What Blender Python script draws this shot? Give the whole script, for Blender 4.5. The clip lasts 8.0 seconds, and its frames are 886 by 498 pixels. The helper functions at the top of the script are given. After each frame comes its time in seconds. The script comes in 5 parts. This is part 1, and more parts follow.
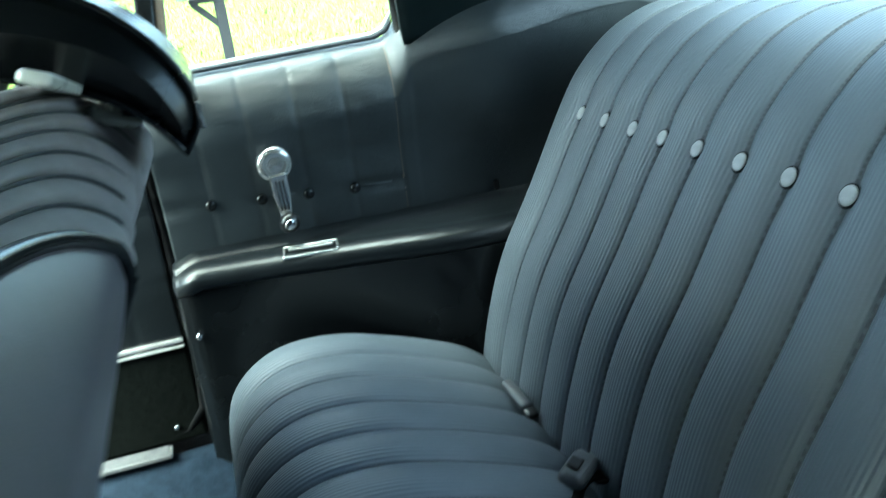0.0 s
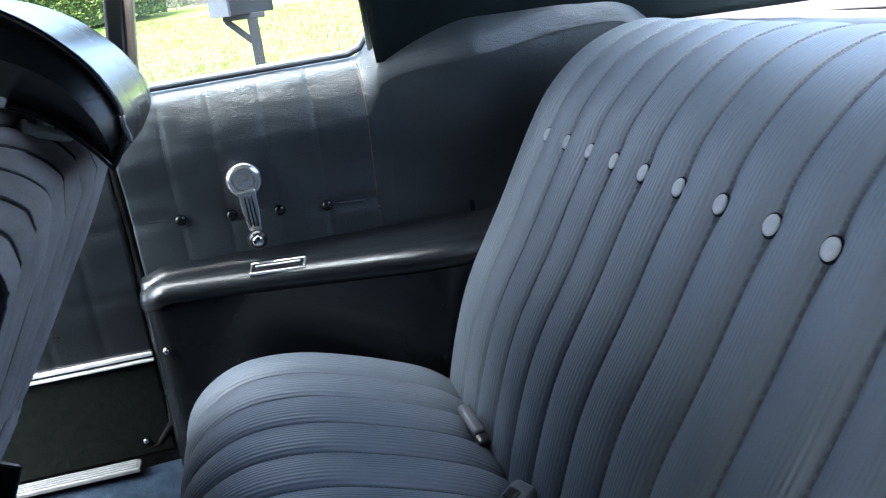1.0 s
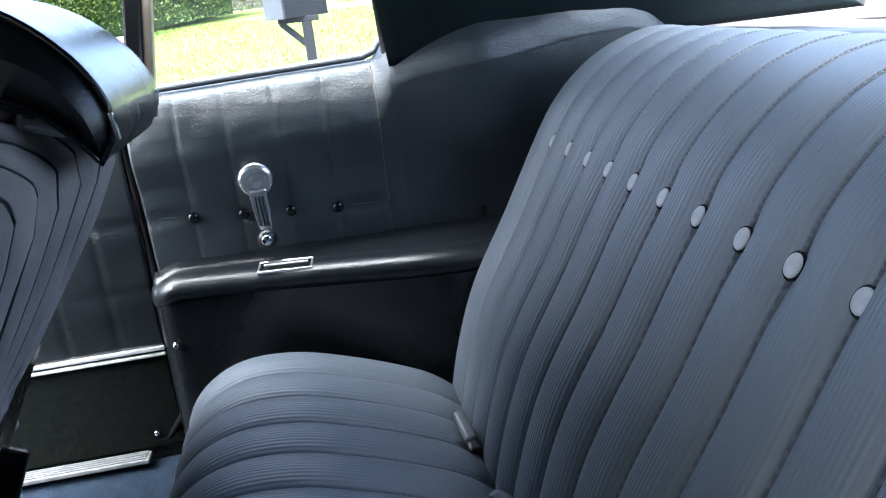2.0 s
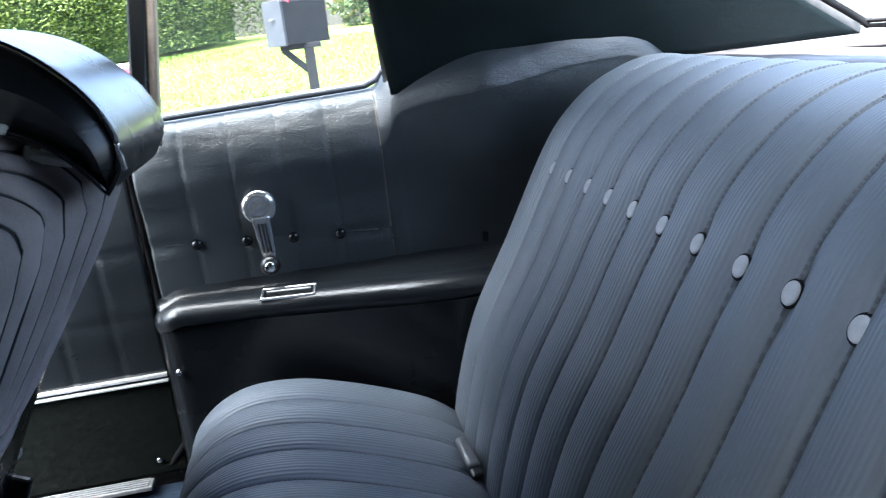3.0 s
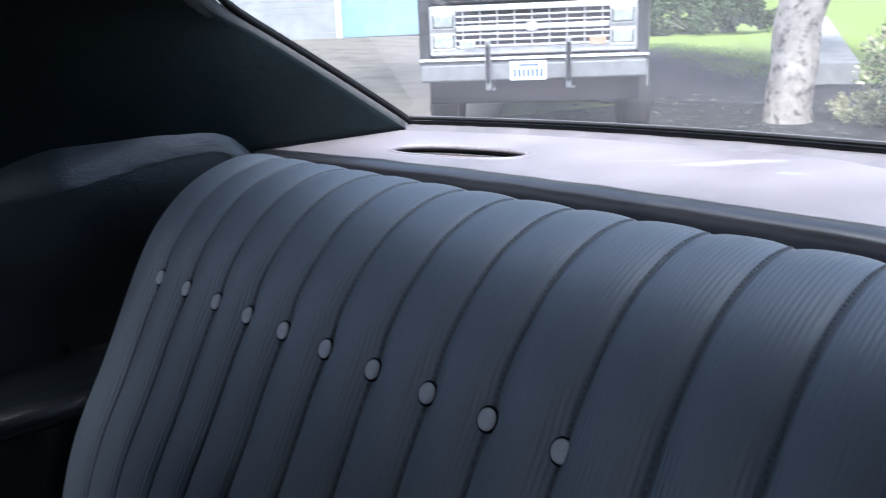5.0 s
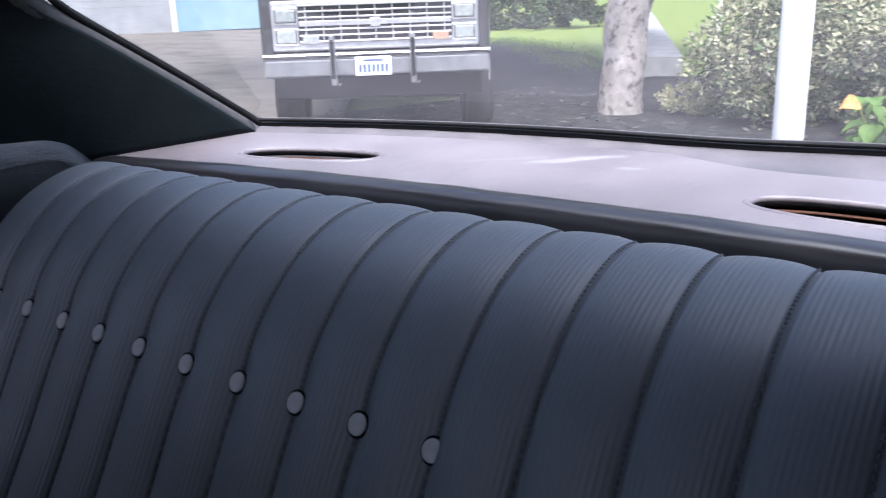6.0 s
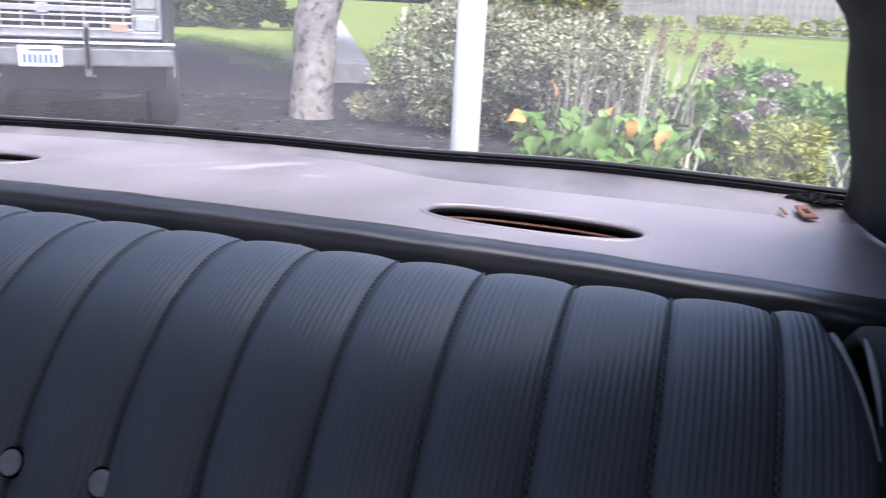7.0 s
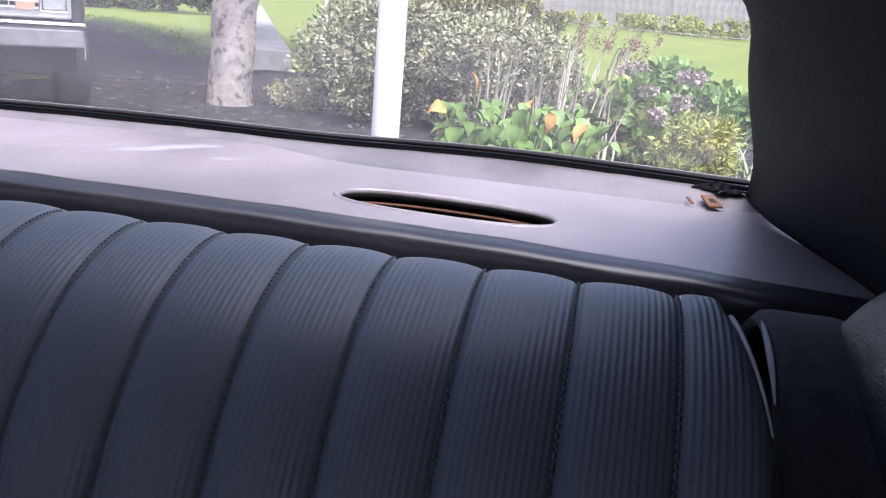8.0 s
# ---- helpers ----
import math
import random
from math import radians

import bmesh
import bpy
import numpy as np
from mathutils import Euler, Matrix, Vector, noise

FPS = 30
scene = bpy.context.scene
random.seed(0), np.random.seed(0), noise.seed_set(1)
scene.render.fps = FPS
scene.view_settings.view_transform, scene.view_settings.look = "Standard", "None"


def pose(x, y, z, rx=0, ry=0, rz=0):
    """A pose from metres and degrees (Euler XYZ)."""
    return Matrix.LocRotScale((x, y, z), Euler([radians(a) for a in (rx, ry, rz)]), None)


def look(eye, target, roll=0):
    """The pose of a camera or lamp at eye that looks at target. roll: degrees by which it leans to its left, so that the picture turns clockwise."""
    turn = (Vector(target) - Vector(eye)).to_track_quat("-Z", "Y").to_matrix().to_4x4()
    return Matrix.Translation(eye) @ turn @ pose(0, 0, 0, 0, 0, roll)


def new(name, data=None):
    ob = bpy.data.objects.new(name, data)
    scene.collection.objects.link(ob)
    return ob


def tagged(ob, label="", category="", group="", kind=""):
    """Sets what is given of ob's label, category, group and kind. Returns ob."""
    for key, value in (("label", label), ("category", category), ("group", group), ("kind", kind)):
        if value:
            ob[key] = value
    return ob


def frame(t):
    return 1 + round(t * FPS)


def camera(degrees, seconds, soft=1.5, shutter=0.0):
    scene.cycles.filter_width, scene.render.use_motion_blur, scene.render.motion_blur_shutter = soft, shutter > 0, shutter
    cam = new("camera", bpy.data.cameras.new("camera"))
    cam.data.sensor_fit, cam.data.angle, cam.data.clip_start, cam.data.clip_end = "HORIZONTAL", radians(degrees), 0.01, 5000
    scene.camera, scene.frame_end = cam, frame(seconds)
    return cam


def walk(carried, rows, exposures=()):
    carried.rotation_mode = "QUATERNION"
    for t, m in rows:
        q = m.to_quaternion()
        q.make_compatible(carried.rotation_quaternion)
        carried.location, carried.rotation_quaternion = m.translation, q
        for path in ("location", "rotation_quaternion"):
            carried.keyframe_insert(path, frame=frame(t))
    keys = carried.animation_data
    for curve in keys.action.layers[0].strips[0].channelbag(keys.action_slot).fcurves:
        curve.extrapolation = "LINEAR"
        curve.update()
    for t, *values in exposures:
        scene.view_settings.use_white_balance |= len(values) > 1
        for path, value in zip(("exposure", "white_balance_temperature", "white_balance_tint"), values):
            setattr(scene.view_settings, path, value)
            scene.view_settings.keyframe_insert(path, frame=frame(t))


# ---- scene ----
cam = camera(55.4, 8.0, soft=1.1, shutter=0.4)
PATH = [
    (0, (-0.079, -0.507, 1.048), (0.381, 1.324, 0.391), -7.9),
    (0.2, (-0.035, -0.502, 1.037), (0.404, 1.354, 0.431), -8.8),
    (0.5, (-0.03, -0.502, 1.032), (0.383, 1.359, 0.427), -8.4),
    (1, (0.029, -0.518, 1.032), (0.402, 1.351, 0.428), -7.4),
    (1.5, (0.075, -0.527, 1.026), (0.42, 1.348, 0.421), -6.5),
    (1.7, (0.098, -0.527, 1.021), (0.37, 1.363, 0.426), -6.6),
    (2.8, (0.102, -0.535, 1.027), (0.333, 1.38, 0.496), -7.0),
    (3, (0.1, -0.535, 1.028), (0.349, 1.379, 0.504), -7.0),
    (3.2, (0.08, -0.53, 1.056), (0.463, 1.356, 0.51), -6.0),
    (3.5, (0.062, -0.505, 1.086), (0.679, 1.324, 0.564), -4.8),
    (4, (0.002, -0.472, 1.13), (0.886, 1.238, 0.589), -3.0),
    (4.2, (-0.012, -0.464, 1.124), (1.01, 1.176, 0.61), -1.7),
    (5.3, (-0.028, -0.448, 1.135), (1.373, 0.86, 0.566), -2.4),
    (5.5, (-0.03, -0.446, 1.139), (1.447, 0.777, 0.571), -1.8),
    (6, (-0.036, -0.449, 1.141), (1.497, 0.702, 0.569), -2.0),
    (6.5, (-0.03, -0.45, 1.144), (1.69, 0.395, 0.572), 1.2),
    (7, (-0.024, -0.456, 1.144), (1.826, 0.059, 0.585), 2.9),
    (7.5, (-0.022, -0.462, 1.143), (1.86, -0.077, 0.586), 3.7),
    (8, (-0.019, -0.464, 1.137), (1.87, -0.131, 0.571), 4.9),
]
walk(cam, [(t, look(eye, target, roll)) for t, eye, target, roll in PATH], exposures=[(0.0, 4.2, 5600, -25), (0.4, 4.03, 5630, -2), (3.0, 3.95, 5680, 2), (3.5, 3.4, 5300, 0), (4.0, 2.83, 5200, -6), (5.3, 2.1, 5600, 10), (6.5, 1.87, 5650, 14), (8.0, 1.85, 5800, 19)])

# ---- world and light: an overcast day ----
world = bpy.data.worlds.new("overcast_sky")
scene.world = world
world.use_nodes = True
wn = world.node_tree
sky = wn.nodes.new("ShaderNodeTexSky")
sky.sky_type = "NISHITA"
sky.sun_disc = False
sky.sun_elevation, sky.sun_rotation = radians(64), radians(229)
sky.air_density, sky.dust_density, sky.ozone_density = 0.7, 7.0, 0.3
wn.links.new(sky.outputs[0], wn.nodes["Background"].inputs[0])
wn.nodes["Background"].inputs[1].default_value = 0.15
sun = new("sun", bpy.data.lights.new("sun", "SUN"))
sun.data.energy, sun.data.angle, sun.data.color = 1.8, radians(80), (1.0, 0.98, 0.95)
sun.matrix_world = look((-2.2, -1.9, 6.0), (0, 0, 0))

# ---- materials ----
def nodes_of(m):
    t = m.node_tree
    return t, t.nodes["Principled BSDF"]


def surface(name, low, high, rough=0.5, metal=0.0, scale=12.0, bump=0.15, fine=180.0, spec=0.5, stain=0.0, stain_scale=3.0, coat=0.0, distance=0.002, rough_vary=0.12, island=0.0, sheen=0.0):
    """Two-scale procedural surface: a coarse and a fine noise drive colour, roughness and relief."""
    m = bpy.data.materials.new(name)
    m.use_nodes = True
    t, b = nodes_of(m)
    co = t.nodes.new("ShaderNodeTexCoord")
    n1 = t.nodes.new("ShaderNodeTexNoise")
    n1.inputs["Scale"].default_value, n1.inputs["Detail"].default_value = scale, 6
    n2 = t.nodes.new("ShaderNodeTexNoise")
    n2.inputs["Scale"].default_value, n2.inputs["Detail"].default_value = fine, 4
    for n in (n1, n2):
        t.links.new(co.outputs["Object"], n.inputs["Vector"])
    mixf = t.nodes.new("ShaderNodeMath")
    mixf.operation = "MULTIPLY_ADD"
    mixf.inputs[1].default_value, mixf.inputs[2].default_value = 0.35, 0.0
    t.links.new(n2.outputs["Fac"], mixf.inputs[0])
    add = t.nodes.new("ShaderNodeMath")
    add.operation = "ADD"
    t.links.new(mixf.outputs[0], add.inputs[0])
    t.links.new(n1.outputs["Fac"], add.inputs[1])
    ramp = t.nodes.new("ShaderNodeMapRange")
    ramp.inputs["From Min"].default_value, ramp.inputs["From Max"].default_value = 0.45, 0.9
    t.links.new(add.outputs[0], ramp.inputs["Value"])
    col = t.nodes.new("ShaderNodeMix")
    col.data_type = "RGBA"
    col.inputs["A"].default_value, col.inputs["B"].default_value = (*low, 1), (*high, 1)
    t.links.new(ramp.outputs["Result"], col.inputs["Factor"])
    out = col.outputs["Result"]
    if island:
        oi = t.nodes.new("ShaderNodeNewGeometry")
        ob = t.nodes.new("ShaderNodeObjectInfo")
        sm = t.nodes.new("ShaderNodeMath")
        sm.operation = "ADD"
        t.links.new(oi.outputs["Random Per Island"], sm.inputs[0])
        t.links.new(ob.outputs["Random"], sm.inputs[1])
        rg = t.nodes.new("ShaderNodeMapRange")
        rg.inputs["From Max"].default_value = 2.0
        rg.inputs["To Min"].default_value, rg.inputs["To Max"].default_value = 1 - island, 1 + island
        t.links.new(sm.outputs[0], rg.inputs["Value"])
        hs = t.nodes.new("ShaderNodeHueSaturation")
        t.links.new(rg.outputs["Result"], hs.inputs["Value"])
        t.links.new(out, hs.inputs["Color"])
        out = hs.outputs["Color"]
    if stain:
        n3 = t.nodes.new("ShaderNodeTexNoise")
        n3.inputs["Scale"].default_value, n3.inputs["Detail"].default_value = stain_scale, 8
        t.links.new(co.outputs["Object"], n3.inputs["Vector"])
        r3 = t.nodes.new("ShaderNodeMapRange")
        r3.inputs["From Min"].default_value, r3.inputs["From Max"].default_value = 0.52, 0.66
        r3.inputs["To Max"].default_value = stain
        t.links.new(n3.outputs["Fac"], r3.inputs["Value"])
        mx = t.nodes.new("ShaderNodeMix")
        mx.data_type = "RGBA"
        mx.inputs["B"].default_value = (*(c * 0.45 for c in low), 1)
        t.links.new(out, mx.inputs["A"])
        t.links.new(r3.outputs["Result"], mx.inputs["Factor"])
        out = mx.outputs["Result"]
    t.links.new(out, b.inputs["Base Color"])
    rr = t.nodes.new("ShaderNodeMapRange")
    rr.inputs["To Min"].default_value, rr.inputs["To Max"].default_value = max(0.02, rough - rough_vary), min(1, rough + rough_vary)
    t.links.new(n1.outputs["Fac"], rr.inputs["Value"])
    t.links.new(rr.outputs["Result"], b.inputs["Roughness"])
    b.inputs["Metallic"].default_value = metal
    b.inputs["Specular IOR Level"].default_value = spec
    b.inputs["Coat Weight"].default_value = coat
    b.inputs["Sheen Weight"].default_value = sheen
    if bump:
        bp = t.nodes.new("ShaderNodeBump")
        bp.inputs["Strength"].default_value, bp.inputs["Distance"].default_value = bump, distance
        t.links.new(add.outputs[0], bp.inputs["Height"])
        t.links.new(bp.outputs["Normal"], b.inputs["Normal"])
    return m


def vinyl(name, low, high, rough, wrinkle=0.35, grain=700.0, scale=9.0, spec=0.5, crease=0.0, pebble=0.2):
    """Leather-grained vinyl: fine pebble grain and stretched wrinkles."""
    m = surface(name, low, high, rough, scale=scale, bump=0, fine=grain, spec=spec, rough_vary=0.08)
    t, b = nodes_of(m)
    co = t.nodes.new("ShaderNodeTexCoord")
    vo = t.nodes.new("ShaderNodeTexVoronoi")
    vo.inputs["Scale"].default_value = grain
    mp = t.nodes.new("ShaderNodeMapping")
    mp.inputs["Scale"].default_value = (0.55, 1, 2.2)
    wr = t.nodes.new("ShaderNodeTexNoise")
    wr.inputs["Scale"].default_value, wr.inputs["Detail"].default_value, wr.inputs["Distortion"].default_value = 28, 5, 1.2
    t.links.new(co.outputs["Object"], vo.inputs["Vector"])
    t.links.new(co.outputs["Object"], mp.inputs["Vector"])
    t.links.new(mp.outputs[0], wr.inputs["Vector"])
    b1 = t.nodes.new("ShaderNodeBump")
    b1.inputs["Strength"].default_value, b1.inputs["Distance"].default_value = wrinkle, 0.006
    b2 = t.nodes.new("ShaderNodeBump")
    b2.inputs["Strength"].default_value, b2.inputs["Distance"].default_value = pebble, 0.0006
    t.links.new(wr.outputs["Fac"], b1.inputs["Height"])
    t.links.new(vo.outputs["Distance"], b2.inputs["Height"])
    # creases: cell edges, bent by the wrinkle noise
    ad = t.nodes.new("ShaderNodeMix")
    ad.data_type = "RGBA"
    ad.inputs["Factor"].default_value = 0.06
    t.links.new(co.outputs["Object"], ad.inputs["A"])
    t.links.new(wr.outputs["Color"], ad.inputs["B"])
    m2 = t.nodes.new("ShaderNodeMapping")
    m2.inputs["Scale"].default_value = (0.7, 1, 1.5)
    t.links.new(ad.outputs["Result"], m2.inputs["Vector"])
    ce = t.nodes.new("ShaderNodeTexVoronoi")
    ce.feature = "DISTANCE_TO_EDGE"
    ce.inputs["Scale"].default_value = 42
    t.links.new(m2.outputs[0], ce.inputs["Vector"])
    cr = t.nodes.new("ShaderNodeMapRange")
    cr.inputs["From Max"].default_value = 0.12
    t.links.new(ce.outputs["Distance"], cr.inputs["Value"])
    b3 = t.nodes.new("ShaderNodeBump")
    b3.inputs["Strength"].default_value, b3.inputs["Distance"].default_value = crease, 0.0014
    t.links.new(cr.outputs["Result"], b3.inputs["Height"])
    t.links.new(b1.outputs["Normal"], b3.inputs["Normal"])
    t.links.new(b3.outputs["Normal"], b2.inputs["Normal"])
    t.links.new(b2.outputs["Normal"], b.inputs["Normal"])
    return m


def ribbed(name, low, high, pitch, rough=0.48):
    """Ribbed upholstery: raised ribs that run along the pleat, at the given pitch across y."""
    m = surface(name, low, high, rough, scale=7.0, bump=0, fine=420.0, spec=0.6, rough_vary=0.05)
    t, b = nodes_of(m)
    co = t.nodes.new("ShaderNodeTexCoord")
    sx = t.nodes.new("ShaderNodeSeparateXYZ")
    t.links.new(co.outputs["Object"], sx.inputs[0])
    mu = t.nodes.new("ShaderNodeMath")
    mu.operation = "MULTIPLY"
    mu.inputs[1].default_value = 2 * math.pi / pitch
    t.links.new(sx.outputs["Y"], mu.inputs[0])
    si = t.nodes.new("ShaderNodeMath")
    si.operation = "SINE"
    t.links.new(mu.outputs[0], si.inputs[0])
    no = t.nodes.new("ShaderNodeTexNoise")
    no.inputs["Scale"].default_value, no.inputs["Detail"].default_value = 900, 3
    t.links.new(co.outputs["Object"], no.inputs["Vector"])
    b1 = t.nodes.new("ShaderNodeBump")
    b1.inputs["Strength"].default_value, b1.inputs["Distance"].default_value = 0.38, 0.0006
    t.links.new(si.outputs[0], b1.inputs["Height"])
    b2 = t.nodes.new("ShaderNodeBump")
    b2.inputs["Strength"].default_value, b2.inputs["Distance"].default_value = 0.2, 0.0005
    t.links.new(no.outputs["Fac"], b2.inputs["Height"])
    t.links.new(b1.outputs["Normal"], b2.inputs["Normal"])
    t.links.new(b2.outputs["Normal"], b.inputs["Normal"])
    return m


def dusty_glass(name, dust, tint=(1, 1, 1), gloss=0.5):
    """A clear pane with a film of dust: it passes light, mirrors by Fresnel, and scatters a little."""
    m = bpy.data.materials.new(name)
    m.use_nodes = True
    t = m.node_tree
    t.nodes.remove(t.nodes["Principled BSDF"])
    out = t.nodes["Material Output"]
    tr = t.nodes.new("ShaderNodeBsdfTransparent")
    tr.inputs[0].default_value = (*tint, 1)
    gl = t.nodes.new("ShaderNodeBsdfGlossy")
    gl.inputs["Roughness"].default_value = 0.02
    fr = t.nodes.new("ShaderNodeFresnel")
    fr.inputs[0].default_value = 1.45
    sc = t.nodes.new("ShaderNodeMath")
    sc.operation = "MULTIPLY"
    sc.inputs[1].default_value = gloss
    t.links.new(fr.outputs[0], sc.inputs[0])
    m1 = t.nodes.new("ShaderNodeMixShader")
    t.links.new(sc.outputs[0], m1.inputs[0])
    t.links.new(tr.outputs[0], m1.inputs[1])
    t.links.new(gl.outputs[0], m1.inputs[2])
    df = t.nodes.new("ShaderNodeBsdfTranslucent")
    df.inputs[0].default_value = (0.8, 0.82, 0.85, 1)
    no = t.nodes.new("ShaderNodeTexNoise")
    no.inputs["Scale"].default_value, no.inputs["Detail"].default_value = 5, 8
    co = t.nodes.new("ShaderNodeTexCoord")
    t.links.new(co.outputs["Object"], no.inputs["Vector"])
    mr = t.nodes.new("ShaderNodeMapRange")
    mr.inputs["From Min"].default_value, mr.inputs["From Max"].default_value = 0.3, 0.75
    mr.inputs["To Min"].default_value, mr.inputs["To Max"].default_value = dust * 0.5, dust * 1.6
    t.links.new(no.outputs["Fac"], mr.inputs["Value"])
    m2 = t.nodes.new("ShaderNodeMixShader")
    t.links.new(mr.outputs["Result"], m2.inputs[0])
    t.links.new(m1.outputs[0], m2.inputs[1])
    t.links.new(df.outputs[0], m2.inputs[2])
    t.links.new(m2.outputs[0], out.inputs[0])
    return m


SEAM = 0.071                     # width of one pleat
MID = 0.008                      # the car's centre line
PANE_MID = 0.034                 # the rear pane's middle
M_SEAT = ribbed("ribbed_charcoal_upholstery", (0.105, 0.120, 0.140), (0.134, 0.151, 0.175), SEAM / 15)
M_VINYL = vinyl("black_grained_vinyl", (0.0125, 0.0160, 0.0185), (0.027, 0.033, 0.037), 0.40, wrinkle=0.08, spec=0.85, crease=0.15, pebble=0.45)
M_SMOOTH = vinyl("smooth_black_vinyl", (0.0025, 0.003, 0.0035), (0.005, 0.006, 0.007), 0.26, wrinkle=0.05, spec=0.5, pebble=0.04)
# also on the door panel, where its darker tone stands for shade
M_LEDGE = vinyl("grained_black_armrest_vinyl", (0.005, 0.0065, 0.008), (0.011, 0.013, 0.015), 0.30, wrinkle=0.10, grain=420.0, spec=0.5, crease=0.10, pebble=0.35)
M_SAIL = vinyl("black_headliner_vinyl", (0.0034, 0.0066, 0.0076), (0.0078, 0.0132, 0.0150), 0.6, wrinkle=0.12, spec=0.12, crease=0.12)
M_SHELF = vinyl("worn_brown_grey_vinyl", (0.135, 0.119, 0.128), (0.230, 0.205, 0.219), 0.40, wrinkle=0.16, scale=5, spec=0.8)


def wear_marks(m, marks, tone):
    """Pale ragged scuffs in the surface: each mark is (x, y, length, width, turn in degrees, strength)."""
    t, b = nodes_of(m)
    co = t.nodes.new("ShaderNodeTexCoord")
    no = t.nodes.new("ShaderNodeTexNoise")
    no.inputs["Scale"].default_value, no.inputs["Detail"].default_value = 38, 6
    t.links.new(co.outputs["Object"], no.inputs["Vector"])
    colour = b.inputs["Base Color"].links[0].from_socket
    for x, y, ln, w, turn, strength in marks:
        mp = t.nodes.new("ShaderNodeMapping")
        mp.vector_type = "TEXTURE"
        mp.inputs["Location"].default_value = (x, y, 0.932)
        mp.inputs["Rotation"].default_value = (0, 0, radians(turn))
        mp.inputs["Scale"].default_value = (ln, w, 0.05)
        t.links.new(co.outputs["Object"], mp.inputs["Vector"])
        le = t.nodes.new("ShaderNodeVectorMath")
        le.operation = "LENGTH"
        t.links.new(mp.outputs[0], le.inputs[0])
        ad = t.nodes.new("ShaderNodeMath")
        ad.operation = "MULTIPLY_ADD"
        ad.inputs[1].default_value = 1.6
        t.links.new(no.outputs["Fac"], ad.inputs[0])
        t.links.new(le.outputs["Value"], ad.inputs[2])
        mr = t.nodes.new("ShaderNodeMapRange")
        mr.inputs["From Min"].default_value, mr.inputs["From Max"].default_value = 1.75, 1.25
        mr.inputs["To Max"].default_value = strength
        t.links.new(ad.outputs[0], mr.inputs["Value"])
        mx = t.nodes.new("ShaderNodeMix")
        mx.data_type = "RGBA"
        mx.inputs["B"].default_value = (*tone, 1)
        t.links.new(mr.outputs["Result"], mx.inputs["Factor"])
        t.links.new(colour, mx.inputs["A"])
        colour = mx.outputs["Result"]
    t.links.new(colour, b.inputs["Base Color"])


wear_marks(M_SHELF, ((0.945, 0.060, 0.090, 0.017, -42, 0.8), (0.918, -0.028, 0.026, 0.009, -75, 0.6), (0.900, 0.150, 0.090, 0.014, -50, 0.25)), (0.30, 0.285, 0.30))
M_GREY_PANEL = vinyl("grey_seat_back_vinyl", (0.100, 0.090, 0.102), (0.135, 0.122, 0.138), 0.36, wrinkle=0.08)
M_BELT_GREY = surface("worn_grey_plastic", (0.075, 0.078, 0.085), (0.125, 0.128, 0.138), 0.42, scale=35, bump=0.15, fine=400)
M_PLEAT_CLOTH = surface("dark_pleated_cloth", (0.152, 0.132, 0.132), (0.282, 0.250, 0.250), 0.8, scale=14, bump=0.4, fine=300, sheen=0.1)
M_CARPET = surface("navy_carpet", (0.008, 0.013, 0.022), (0.016, 0.024, 0.038), 0.95, scale=60, bump=0.8, fine=600, distance=0.004, spec=0.05)
M_KICK = surface("black_carpet_kick_panel", (0.0022, 0.0028, 0.0026), (0.005, 0.006, 0.0055), 0.95, spec=0.03, scale=90, bump=0.7, fine=700, distance=0.003)
M_CHROME = surface("chrome", (0.62, 0.62, 0.63), (0.78, 0.78, 0.79), 0.10, metal=1.0, scale=40, bump=0.03, fine=300, rough_vary=0.06)
M_BRUSHED = surface("worn_bright_aluminium", (0.50, 0.50, 0.51), (0.66, 0.66, 0.67), 0.34, metal=0.6, scale=60, bump=0.08, fine=500)
M_SILL = surface("dull_sill_aluminium", (0.10, 0.103, 0.112), (0.165, 0.168, 0.178), 0.45, metal=0.3, scale=60, bump=0.1, fine=500)
M_SATIN = surface("satin_chrome", (0.60, 0.60, 0.60), (0.70, 0.70, 0.70), 0.17, metal=0.85, scale=12, bump=0, fine=500, rough_vary=0.04)
# reflected light is put into this metal's pale yellowish colour
M_LIT_METAL = surface("pale_metal_with_reflection", (0.62, 0.61, 0.55), (0.74, 0.73, 0.67), 0.30, metal=0.2, scale=30, bump=0.03, fine=400)
M_BUTTON = surface("grey_metal_button", (0.36, 0.36, 0.365), (0.48, 0.48, 0.485), 0.55, metal=0.0, scale=80, bump=0.1, fine=600)
M_BLACK = surface("black_plastic", (0.003, 0.003, 0.0035), (0.007, 0.007, 0.0075), 0.35, scale=30, bump=0.1, fine=400)
M_RUBBER = surface("black_rubber_seal", (0.002, 0.002, 0.0025), (0.006, 0.006, 0.0065), 0.6, spec=0.12, scale=50, bump=0.4, fine=300)
M_WELT = surface("black_fabric_welt", (0.018, 0.019, 0.022), (0.038, 0.039, 0.043), 0.85, spec=0.2, scale=70, bump=0.5, fine=500, sheen=0.2)
# black for the painted shadow gap round the seat buttons
M_GAP_SHADE = surface("button_gap_shade_black", (0.004, 0.005, 0.006), (0.008, 0.009, 0.011), 0.95, spec=0.05, scale=200, bump=0.2, fine=900)
M_STITCH = surface("grey_thread", (0.07, 0.075, 0.08), (0.11, 0.115, 0.12), 0.7, scale=200, bump=0.1, fine=900)
M_SEATSTITCH = surface("charcoal_seat_thread", (0.095, 0.104, 0.117), (0.125, 0.136, 0.150), 0.8, spec=0.2, scale=200, bump=0.1, fine=900)
M_LINER = surface("white_cover_lining", (0.42, 0.42, 0.43), (0.6, 0.6, 0.6), 0.8, scale=60, bump=0.3, fine=500)
